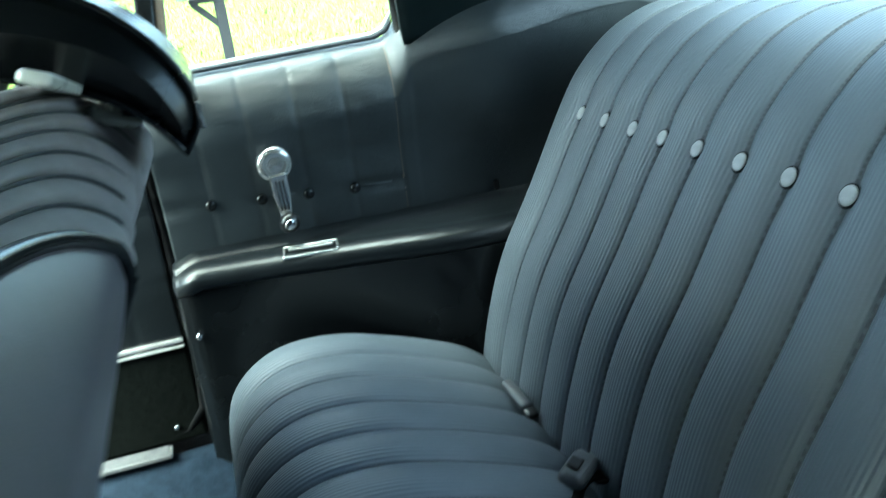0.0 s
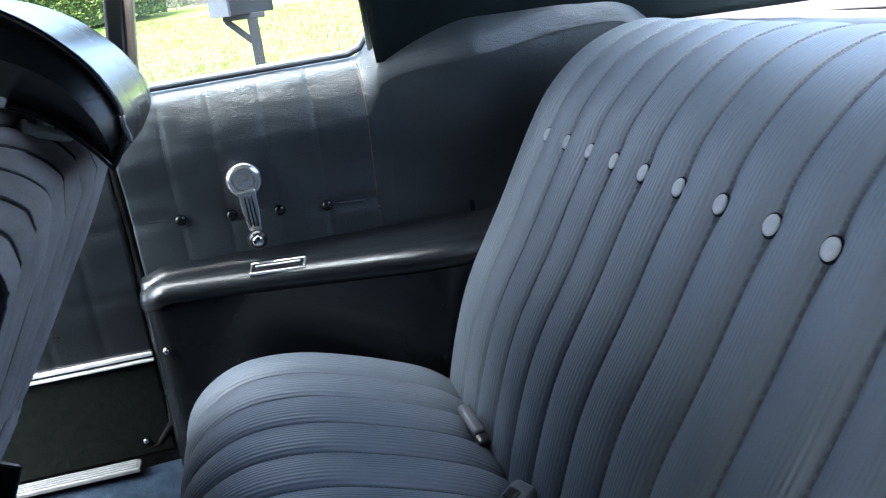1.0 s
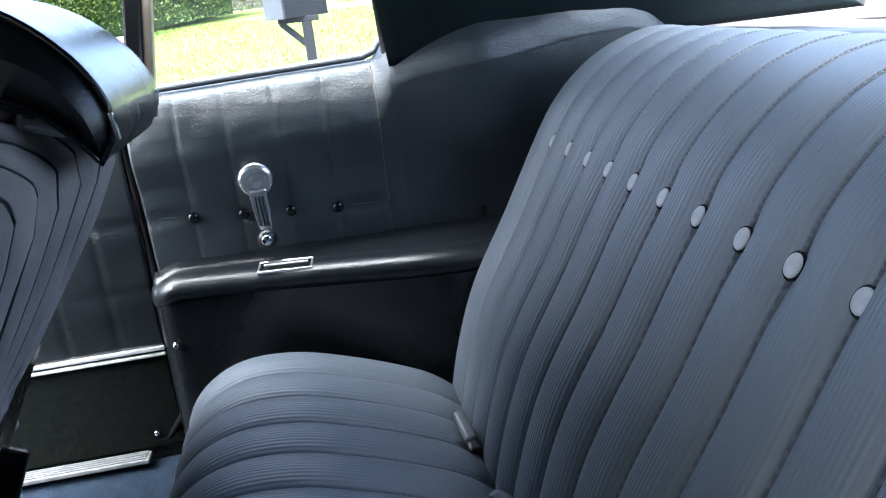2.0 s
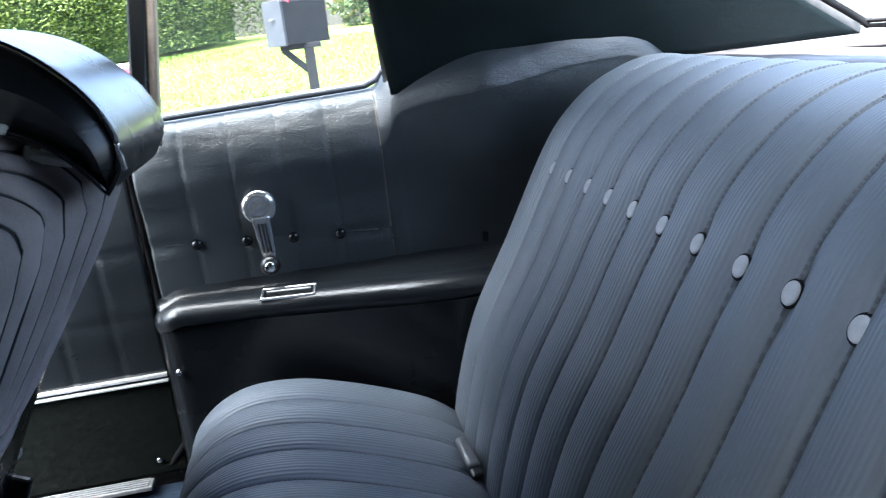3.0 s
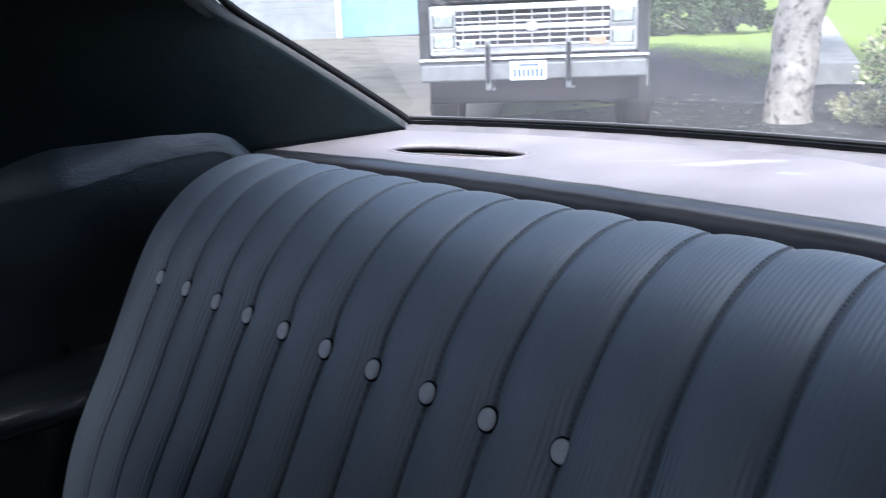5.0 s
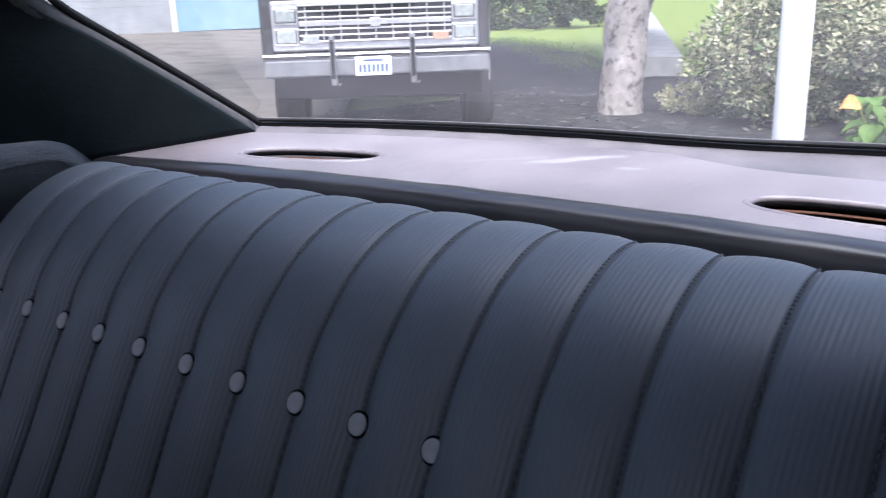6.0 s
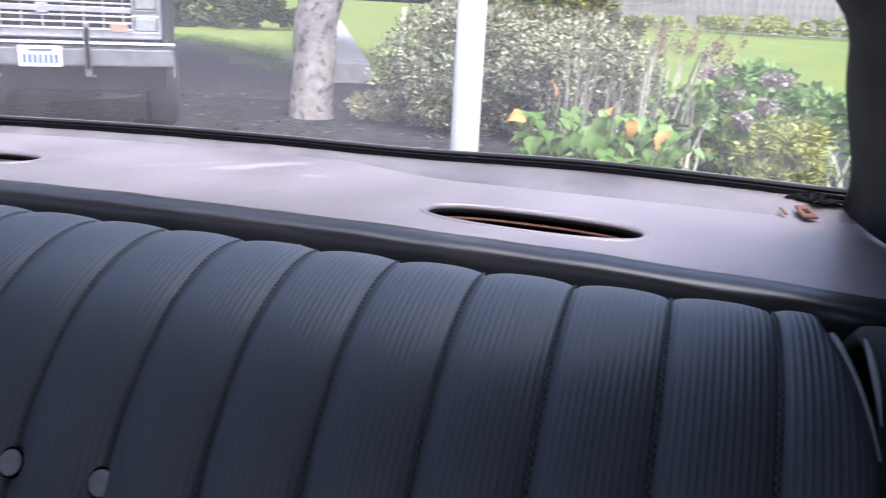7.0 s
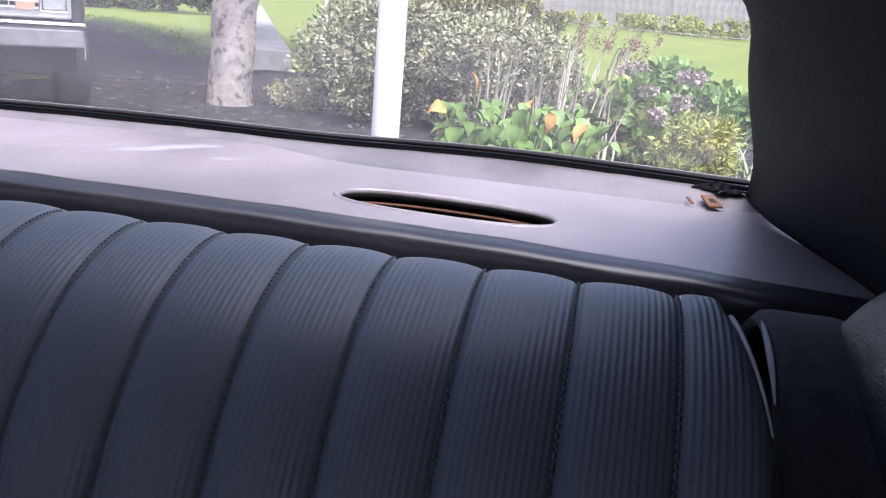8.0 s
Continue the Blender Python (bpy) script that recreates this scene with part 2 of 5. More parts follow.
M_FIBRE = surface("rusty_fibreboard", (0.08, 0.034, 0.020), (0.15, 0.068, 0.038), 0.85, scale=60, bump=0.5, fine=400)
M_MOLDING = surface("dull_aluminium_molding", (0.40, 0.40, 0.41), (0.50, 0.50, 0.51), 0.38, metal=0.8, scale=8, bump=0.02, fine=60)
# darker copy of the shelf vinyl with the front edge's shade in it
M_EDGE_SHADE = vinyl("shaded_shelf_edge_vinyl", (0.012, 0.012, 0.0145), (0.022, 0.0215, 0.025), 0.34, wrinkle=0.03, spec=0.7, pebble=0.04)
M_TRAY = surface("bare_grey_metal_ledge", (0.10, 0.092, 0.098), (0.17, 0.155, 0.162), 0.42, scale=18, bump=0.2, fine=200, stain=0.6, stain_scale=9)
M_PAINT = surface("black_car_paint", (0.012, 0.012, 0.013), (0.018, 0.018, 0.019), 0.18, scale=6, bump=0.02, fine=100, coat=0.6)
M_PILLAR = surface("weathered_bronze_post", (0.11, 0.09, 0.075), (0.20, 0.165, 0.135), 0.5, metal=0.4, scale=30, bump=0.2, fine=300)
M_REAR_GLASS = dusty_glass("dusty_rear_glass", 0.016, (0.78, 0.80, 0.80), 0.18)
M_SIDE_GLASS = dusty_glass("clean_side_glass", 0.008, (0.97, 0.98, 0.98), 0.6)
M_GRASS_SOIL = surface("lawn_ground", (0.088, 0.130, 0.013), (0.140, 0.178, 0.022), 0.95, scale=1.1, bump=0.35, fine=60, distance=0.03)
M_LEAF_GRASS = surface("grass_blades", (0.075, 0.145, 0.018), (0.16, 0.23, 0.035), 0.7, scale=0.6, bump=0, island=0.22)
M_SOIL = surface("dark_bark_mulch", (0.018, 0.0185, 0.019), (0.052, 0.052, 0.052), 0.95, spec=0.1, scale=9, bump=1.0, fine=60, distance=0.03)
M_ASPHALT = surface("worn_asphalt", (0.080, 0.069, 0.058), (0.14, 0.122, 0.104), 0.9, spec=0.15, scale=3, bump=0.5, fine=120, stain=0.4)
M_DRIVE = surface("tan_concrete_drive", (0.092, 0.081, 0.069), (0.148, 0.130, 0.111), 0.88, scale=1.5, bump=0.4, fine=60, stain=0.5, stain_scale=1.2)
M_CONCRETE = surface("pale_concrete", (0.22, 0.215, 0.21), (0.33, 0.325, 0.31), 0.85, scale=4, bump=0.4, fine=90, stain=0.3)
M_BARK = surface("pale_mottled_bark", (0.20, 0.175, 0.155), (0.36, 0.33, 0.30), 0.9, scale=11, bump=0.9, fine=70, distance=0.012, stain=1.0, stain_scale=13)
M_WHITE = surface("white_painted_metal", (0.68, 0.675, 0.67), (0.76, 0.755, 0.75), 0.4, scale=6, bump=0.08, fine=150)
M_MAILBOX = surface("dark_grey_mailbox_metal", (0.008, 0.009, 0.011), (0.014, 0.015, 0.017), 0.7, spec=0.2, scale=12, bump=0.15, fine=200)
M_MAILDOOR = surface("lighter_mailbox_door", (0.020, 0.024, 0.031), (0.033, 0.038, 0.047), 0.6, scale=12, bump=0.1, fine=200)
M_RED = surface("red_plastic", (0.50, 0.03, 0.05), (0.65, 0.06, 0.08), 0.45, scale=20, bump=0.05, fine=200)
M_VARIEG = surface("variegated_cream_leaf", (0.25, 0.255, 0.13), (0.46, 0.44, 0.28), 0.6, scale=25, bump=0, fine=120, island=0.35)
M_GREEN = surface("mid_green_leaf", (0.085, 0.165, 0.035), (0.19, 0.30, 0.08), 0.5, scale=12, bump=0, fine=90, island=0.4)
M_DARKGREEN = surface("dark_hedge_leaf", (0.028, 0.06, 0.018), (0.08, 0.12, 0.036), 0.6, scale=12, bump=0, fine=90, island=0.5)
M_OLIVE = surface("olive_gold_leaf", (0.11, 0.11, 0.02), (0.24, 0.21, 0.05), 0.6, scale=12, bump=0, fine=90, island=0.4)
M_LIME = surface("yellow_green_leaf", (0.22, 0.26, 0.05), (0.42, 0.42, 0.12), 0.55, scale=12, bump=0, fine=90, island=0.35)
M_ORANGE = surface("yellowed_orange_leaf", (0.44, 0.16, 0.03), (0.54, 0.29, 0.08), 0.55, scale=30, bump=0, fine=90, island=0.2)
M_HOSTA = surface("blue_green_broad_leaf", (0.055, 0.115, 0.022), (0.115, 0.19, 0.042), 0.6, spec=0.2, scale=18, bump=0, fine=90, island=0.3)
M_HEDGE = surface("yellow_green_hedge_leaf", (0.07, 0.11, 0.022), (0.15, 0.19, 0.045), 0.6, scale=9, bump=0, fine=90, island=0.45)
M_PLUME = surface("brown_seed_plume", (0.16, 0.09, 0.06), (0.26, 0.16, 0.10), 0.85, scale=20, bump=0, fine=90, island=0.3)
# asphalt with the shade over the drive mixed into its colour
M_SHADED_DRIVE = surface("shaded_asphalt_drive", (0.026, 0.027, 0.029), (0.052, 0.053, 0.056), 0.9, spec=0.12, scale=2, bump=0.5, fine=90, stain=0.3)
M_LITTER = surface("dull_fallen_leaf", (0.07, 0.065, 0.06), (0.14, 0.13, 0.12), 0.9, scale=10, bump=0, fine=90, island=0.5, spec=0.1)
M_FLOWER = surface("faded_mauve_flower", (0.26, 0.215, 0.19), (0.37, 0.31, 0.28), 0.8, scale=30, bump=0, fine=90, island=0.3)
M_STRAW = surface("dry_straw_stalk", (0.56, 0.50, 0.38), (0.72, 0.66, 0.54), 0.8, scale=10, bump=0, fine=90, island=0.3)
M_RIBBON = surface("cream_striped_grass_blade", (0.13, 0.19, 0.07), (0.32, 0.34, 0.22), 0.55, scale=40, bump=0, fine=160, island=0.3)
M_FENCE_PALE = surface("pale_weathered_fence_wood", (0.20, 0.19, 0.18), (0.34, 0.325, 0.31), 0.9, scale=5, bump=0.5, fine=60, island=0.25)
M_FENCE = surface("weathered_grey_fence_wood", (0.045, 0.042, 0.039), (0.085, 0.079, 0.073), 0.9, scale=5, bump=0.5, fine=60, island=0.2)
M_GARAGE = surface("pale_blue_garage_door_paint", (0.20, 0.31, 0.43), (0.25, 0.37, 0.49), 0.5, scale=2, bump=0.1, fine=60)
M_SIDING = surface("grey_siding_paint", (0.30, 0.31, 0.32), (0.40, 0.41, 0.42), 0.7, scale=2, bump=0.2, fine=60)
M_ROOFING = surface("dark_roof_shingle", (0.05, 0.05, 0.05), (0.10, 0.10, 0.10), 0.9, scale=5, bump=0.5, fine=40)
M_TRUCK = surface("dark_two_tone_truck_paint", (0.018, 0.02, 0.022), (0.03, 0.032, 0.035), 0.3, scale=4, bump=0.03, fine=80, coat=0.4)
M_TRUCK_GREY = surface("silver_grille_plastic", (0.40, 0.40, 0.41), (0.52, 0.52, 0.53), 0.35, metal=0.5, scale=20, bump=0.05, fine=200)
M_BUMPER = surface("dull_steel_bumper", (0.20, 0.202, 0.206), (0.29, 0.292, 0.296), 0.4, metal=0.4, scale=10, bump=0.1, fine=120)
M_LAMP = surface("headlamp_lens", (0.20, 0.22, 0.21), (0.34, 0.36, 0.34), 0.10, scale=25, bump=0.06, fine=200)
M_AMBER = surface("amber_lens", (0.30, 0.18, 0.12), (0.40, 0.26, 0.18), 0.2, scale=60, bump=0.2, fine=200)
M_PLATE = surface("white_licence_plate", (0.62, 0.66, 0.70), (0.75, 0.78, 0.80), 0.4, scale=20, bump=0.05, fine=200)
M_BARS = surface("blue_plate_marks", (0.06, 0.10, 0.20), (0.1, 0.15, 0.28), 0.5, scale=20, bump=0, fine=200)
M_TYRE = surface("tyre_rubber", (0.015, 0.015, 0.016), (0.03, 0.03, 0.03), 0.8, scale=20, bump=0.3, fine=150)
M_CARWHITE = surface("white_car_paint", (0.6, 0.6, 0.6), (0.7, 0.7, 0.7), 0.25, scale=4, bump=0.02, fine=80, coat=0.5)
M_DARKGLASS = surface("dark_window_glass", (0.01, 0.012, 0.014), (0.02, 0.022, 0.025), 0.05, scale=4, bump=0, fine=80)


# ---- building helpers ----
def mesh_of(name, verts, faces, material, smooth=True):
    me = bpy.data.meshes.new(name)
    me.from_pydata([tuple(v) for v in verts], [], [tuple(f) for f in faces])
    me.update()
    if smooth:
        me.polygons.foreach_set("use_smooth", [True] * len(me.polygons))
    me.materials.append(material)
    return me


def grid(name, fn, nu, nv, material, loop_u=False, loop_v=False):
    """A smooth sheet from fn(u, v) with u, v in 0 to 1."""
    cu, cv = nu if loop_u else nu + 1, nv if loop_v else nv + 1
    verts = [fn(i / nu, j / nv) for i in range(cu) for j in range(cv)]
    faces = [(i * cv + j, (i + 1) % cu * cv + j, (i + 1) % cu * cv + (j + 1) % cv, i * cv + (j + 1) % cv) for i in range(nu) for j in range(nv)]
    return mesh_of(name, verts, faces, material)


def mesh_from(bm, name, material, smooth=False):
    bmesh.ops.recalc_face_normals(bm, faces=bm.faces)
    me = bpy.data.meshes.new(name)
    bm.to_mesh(me)
    bm.free()
    if smooth:
        me.polygons.foreach_set("use_smooth", [True] * len(me.polygons))
    me.materials.append(material)
    return me


def part(name, me, parent=None, label="", m=None):
    ob = new(name, me)
    if parent is not None:
        ob.parent = parent
    if m is not None:
        ob.matrix_basis = m
    return tagged(ob, label)


def thing(name, label, category, at=(0, 0, 0), group="", kind="", me=None):
    ob = new(name, me)
    ob.location = at
    return tagged(ob, label, category, group, kind)


def box(name, size, material, bevel=0.004, at=(0, 0, 0), rot=(0, 0, 0), segments=2):
    """A bevelled block of the given size round the point at."""
    bm = bmesh.new()
    bmesh.ops.create_cube(bm, size=1, matrix=Matrix.Diagonal((*size, 1)))
    if bevel:
        bmesh.ops.bevel(bm, geom=list(bm.edges), offset=min(bevel, 0.45 * min(size)), segments=segments, affect="EDGES", profile=0.5)
    bmesh.ops.transform(bm, matrix=pose(*at, *rot), verts=bm.verts)
    return mesh_from(bm, name, material, smooth=False)


def tube(name, points, radius, material, sides=10, closed=False, squash=1.0):
    """A tube along points; radius is a number or one for each point."""
    pts = [Vector(p) for p in points]
    n = len(pts)
    verts, faces = [], []
    for i, p in enumerate(pts):
        a, b = (pts[(i - 1) % n], pts[(i + 1) % n]) if closed else (pts[max(0, i - 1)], pts[min(n - 1, i + 1)])
        d = (b - a).normalized()
        side = d.cross(Vector((0, 0, 1)))
        side = side.normalized() if side.length > 1e-4 else Vector((1, 0, 0))
        up = side.cross(d).normalized()
        r = radius[i] if isinstance(radius, (list, tuple)) else radius
        for k in range(sides):
            w = 2 * math.pi * k / sides
            verts.append(p + side * math.cos(w) * r + up * math.sin(w) * r * squash)
    for i in range(n if closed else n - 1):
        for k in range(sides):
            j = (i + 1) % n
            faces.append((i * sides + k, j * sides + k, j * sides + (k + 1) % sides, i * sides + (k + 1) % sides))
    if not closed:
        faces += [tuple(range(sides))[::-1], tuple((n - 1) * sides + k for k in range(sides))]
    return mesh_of(name, verts, faces, material)


def lathe(name, profile, material, sides=24, m=None):
    """A turned shape: profile rows of (radius, height) along z."""
    verts, faces = [], []
    for r, z in profile:
        for k in range(sides):
            w = 2 * math.pi * k / sides
            verts.append(Vector((r * math.cos(w), r * math.sin(w), z)))
    for i in range(len(profile) - 1):
        for k in range(sides):
            faces.append((i * sides + k, i * sides + (k + 1) % sides, (i + 1) * sides + (k + 1) % sides, (i + 1) * sides + k))
    faces += [tuple(range(sides))[::-1], tuple((len(profile) - 1) * sides + k for k in range(sides))]
    if m is not None:
        verts = [m @ v for v in verts]
    return mesh_of(name, verts, faces, material)


def spline(points, s):
    """A point at s (0 to 1) on a smooth line through points, evenly by knot."""
    n = len(points) - 1
    f = min(max(s, 0), 1) * n
    i = min(int(f), n - 1)
    t = f - i
    p = [Vector(points[min(max(k, 0), n)]) for k in (i - 1, i, i + 1, i + 2)]
    return 0.5 * (2 * p[1] + (p[2] - p[0]) * t + (2 * p[0] - 5 * p[1] + 4 * p[2] - p[3]) * t * t + (3 * p[1] - p[0] - 3 * p[2] + p[3]) * t * t * t)


def smooth_step(a, b, x):
    t = min(max((x - a) / (b - a), 0), 1)
    return t * t * (3 - 2 * t)


def thicken(ob, depth, offset=-1):
    s = ob.modifiers.new("thickness", "SOLIDIFY")
    s.thickness, s.offset = depth, offset
    return ob


def extruded(name, outline, axis_len, material, m=None, bevel=0.0):
    """A flat outline of (x, z) rows pushed along y by axis_len."""
    bm = bmesh.new()
    f = bm.faces.new([bm.verts.new((x, 0, z)) for x, z in outline])
    r = bmesh.ops.extrude_face_region(bm, geom=[f])
    bmesh.ops.translate(bm, vec=(0, axis_len, 0), verts=[g for g in r["geom"] if isinstance(g, bmesh.types.BMVert)])
    if bevel:
        bmesh.ops.bevel(bm, geom=list(bm.edges), offset=bevel, segments=2, affect="EDGES", profile=0.5)
    if m is not None:
        bmesh.ops.transform(bm, matrix=m, verts=bm.verts)
    return mesh_from(bm, name, material)


# ---- the car's interior shell ----
def shelf_front(y):
    return 0.722 - 0.045 * abs((y + 0.05) / 0.6) ** 2.2


def shelf_rear(y):
    return min(glass_base(y) - 0.045, 0.975 + 0.12 * smooth_step(-0.20, 0.15, y))


def glass_base(y):
    return 1.078 - (0.115 if y > PANE_MID else 0.050) * ((y - PANE_MID) / 0.635) ** 2


def foot_lift(y):
    """The metal below the glass rises a little towards the left end."""
    return 0.010 * smooth_step(-0.05, -0.40, y)


def left_flare(h):
    """How much wider the opening is at the foot of its left side."""
    return 0.034 * smooth_step(0.20, 0.02, h)


def rear_glass(s, h):
    """A place on the rear pane: s from -1 to 1 across, h metres above its foot."""
    half = 0.647 - 0.16 * h + (left_flare(h) if s < 0 else 0.0)
    y = PANE_MID + s * half
    foot = glass_base(PANE_MID + s * 0.640)
    return Vector((foot - 1.66 * h, y, 0.940 + foot_lift(y) + h - 0.25 * h * h))


GLASS_TOP, GLASS_ROUND = 0.285, 0.10


def pane_reach(h):
    """How far across the pane reaches at h: its upper corners are round."""
    d = h - (GLASS_TOP - GLASS_ROUND)
    return 1.0 if d <= 0 else 1.0 - 0.20 * (1 - math.sqrt(max(0.0, 1 - (d / GLASS_ROUND) ** 2)))


def pane_sheet(u, v):
    h = GLASS_TOP * v
    return rear_glass((2 * u - 1) * pane_reach(h), h)


window_1 = thing("window_1", "dusty slanted rear window with black rubber seal", "window", kind="structure")
pane = part("pane", grid("pane", pane_sheet, 40, 16, M_REAR_GLASS), window_1)
pane.visible_shadow = False
rim = [rear_glass(-1 + 2 * k / 30, 0.0) for k in range(30)]
rim += [rear_glass(pane_reach(GLASS_TOP * k / 14), GLASS_TOP * k / 14) for k in range(15)]
rim += [rear_glass(0.8 - 1.6 * k / 12, GLASS_TOP) for k in range(1, 12)]
rim += [rear_glass(-pane_reach(GLASS_TOP * k / 14), GLASS_TOP * k / 14) for k in range(14, 0, -1)]
part("window_seal", tube("window_seal", [p + Vector((-0.006, 0, -0.001)) for p in rim], 0.0050, M_RUBBER, 10, closed=True), window_1)
part("inner_seal", tube("inner_seal", [p + Vector((-0.012, 0, 0.0085)) for p in rim], 0.0034, M_RUBBER, 8, closed=True), window_1)
part("bright_edge", tube("bright_edge", [rear_glass(-0.99 + 1.98 * k / 40, 0.010) + Vector((0.004, 0, 0.002)) for k in range(41)], 0.0011, M_TRAY, 8), window_1, "thin bright metal edge")


# sail panels beside the rear window
def sail(side):
    def fn(u, v):
        low_front, top_front = Vector((0.216, 0.742, 0.935)), Vector((0.178, 0.635, 1.285))
        a = low_front.lerp(top_front, v)
        h = min(v * 0.345, GLASS_TOP)
        g = rear_glass(pane_reach(h), h)
        if side < 0:
            left = rear_glass(-pane_reach(h), h)
            g = Vector((left.x, g.y, left.z))
        b = Vector((g.x - (0.028 if side > 0 else 0.008), g.y + (0.004 if side > 0 else 0.012 * (1 - v)), g.z - 0.004))
        if v * 0.345 > GLASS_TOP:
            b = b.lerp(Vector((0.50, 0.48, 1.285)), (v * 0.345 - GLASS_TOP) / (0.345 - GLASS_TOP))
        p = a.lerp(b, u)
        p.y -= 0.012 * math.sin(math.pi * u) * math.sin(math.pi * v)
        if side < 0:
            p.y = 2 * PANE_MID - p.y if u > 0.9 else 2 * (MID + (PANE_MID - MID) * u / 0.9) - p.y
            p.y -= left_flare(v * 0.345) * smooth_step(0.5, 1.0, u)
            p.y -= 0.058 * smooth_step(0.0, 0.45, u) * (1 - smooth_step(0.55, 1.0, u)) * (1 - v) ** 2
        return p
    return fn


for side, nm in ((1, "wall_sail_right"), (-1, "wall_sail_left")):
    ob = thing(nm, "black vinyl sail panel beside the rear window", "panel", kind="structure", me=grid(nm, sail(side), 36, 24, M_SAIL))
    thicken(ob, 0.02, 1 if side > 0 else -1)
    edge = [sail(side)(1.0, k / 30) + Vector((-0.006, 0, -0.004)) for k in range(31)]
    part("welt", tube("welt", edge, 0.018 if side > 0 else 0.016, M_WELT, 12), ob, "thick black fabric welt")
    part("inner_welt", tube("inner_welt", [sail(side)(0.955, k / 30) + Vector((0, -0.004 * side, 0)) for k in range(31)], 0.007, M_SAIL, 10), ob)


def headliner(u, v):
    y = MID + (2 * v - 1) * (0.60 - 0.03 * u)
    return Vector((-0.70 + 1.22 * u, y, 1.325 - 0.05 * (2 * v - 1) ** 2 - 0.045 * u * u))


ceiling = thing("ceiling", "black vinyl headliner under the roof", "ceiling", kind="structure", me=grid("ceiling", headliner, 24, 16, M_SAIL))
thicken(ceiling, 0.03, 1)


# side trim: padded quarter panel with belt roll, stitched seams and rear hump
def belt_top(x):
    z = 0.931 + 0.030 * (x + 0.13)
    z += 0.030 * smooth_step(0.190, 0.224, x) + 0.012 * smooth_step(0.25, 0.42, x)
    z += 0.010 * smooth_step(0.38, 0.50, x) - 0.10 * smooth_step(0.55, 0.68, x) ** 1.5
    return z


V_SEAMS = (-0.104, -0.033, 0.040, 0.113, 0.190)


def quarter(side):
    def fn(u, v):
        x = -0.172 + 0.84 * u
        top = belt_top(x)
        lean = 0.052 * smooth_step(0.18, 0.36, x)
        z_cross = 0.744 - 0.075 * (x + 0.10)
        rows = [(0.752, 0.60), (0.748, 0.70), (0.742, 0.78), (0.734, 0.81), (0.727, top - 0.098), (0.728, top - 0.074), (0.734, top - 0.050), (0.746, top - 0.026), (0.759, top - 0.010), (0.776, top - 0.001)]
        tight = [(0.752, 0.60), (0.748, 0.70), (0.742, 0.78), (0.734, 0.83), (0.726, top - 0.074), (0.724, top - 0.056), (0.729, top - 0.034), (0.741, top - 0.014), (0.756, top + 0.003), (0.776, top + 0.006)]
        k = smooth_step(0.17, 0.27, x)
        rows = [(a + (c - a) * k, b + (d - b) * k) for (a, b), (c, d) in zip(rows, tight)]
        p = spline([(a, b, 0) for a, b in rows], v)
        lean *= 1.0 if side > 0 else 1.30
        if side < 0:
            rise = 0.10 * smooth_step(0.55, 0.68, x) ** 1.5 - 0.020 * smooth_step(0.35, 0.50, x) - 0.12 * smooth_step(0.54, 0.668, x) ** 1.7
            rows = [(a + 0.05 * smooth_step(0.59, 0.668, x) ** 2, b + rise * smooth_step(0.66, 0.90, b)) for a, b in rows]
            k = smooth_step(0.30, 0.48, x)
            rows[-2:] = [(rows[-2][0], rows[-2][1] - 0.008 * k), (rows[-1][0], rows[-1][1] - 0.034 * k)]
            p = spline([(a, b, 0) for a, b in rows], v)
        y, z = p.x - lean * smooth_step(0.70, 0.93, p.y), p.y
        if x < 0.215:
            for sx in V_SEAMS:
                y += 0.0016 * math.exp(-((x - sx) / 0.0028) ** 2)
            if x < 0.192:
                y += 0.0060 * math.exp(-((z - z_cross) / 0.0042) ** 2)
            pad = abs(math.sin(math.pi * (x - 0.040) / 0.0730))
            y -= 0.0012 * pad * smooth_step(0.64, 0.70, z) * (1 - smooth_step(0.90, 0.95, z))
        y += 0.0016 * (noise.noise(Vector((x * 9, z * 14, 3.1 * side))) + 0.6 * noise.noise(Vector((x * 30, z * 60, 1.7))))
        return Vector((x, y if side > 0 else 2 * MID - y, z))
    return fn


for side, nm in ((1, "wall_quarter_right"), (-1, "wall_quarter_left")):
    ob = thing(nm, "black padded vinyl quarter panel with stitched seams", "panel", kind="structure", me=grid(nm, quarter(side), 220, 70, M_VINYL))
    thicken(ob, 0.02, -1 if side > 0 else 1)
    if side > 0:
        cap = lathe("upholstery_button", [(0.0085, 0), (0.0085, 0.002), (0.007, 0.0045), (0.004, 0.0058), (0.0005, 0.0062)], M_SMOOTH, 16)
        for bx in (-0.104, -0.030, 0.040, 0.111):
            bz = 0.744 - 0.075 * (bx + 0.10)
            part("upholstery_button", cap, ob, "", pose(bx, 0.744, bz, 90, 0, 0))
        hook = box("coat_hook", (0.008, 0.012, 0.016), M_RUBBER, 0.003)
        part("coat_hook", hook, ob, "small black hook", pose(0.335, 0.735, 0.69))



def on_quarter(x, z):
    """A place on the right quarter panel's face at x and about z."""
    lo, hi = 0.0, 1.0
    fn = quarter(1)
    for _ in range(18):
        mid = 0.5 * (lo + hi)
        if fn((x + 0.172) / 0.84, mid).z < z:
            lo = mid
        else:
            hi = mid
    return fn((x + 0.172) / 0.84, lo)


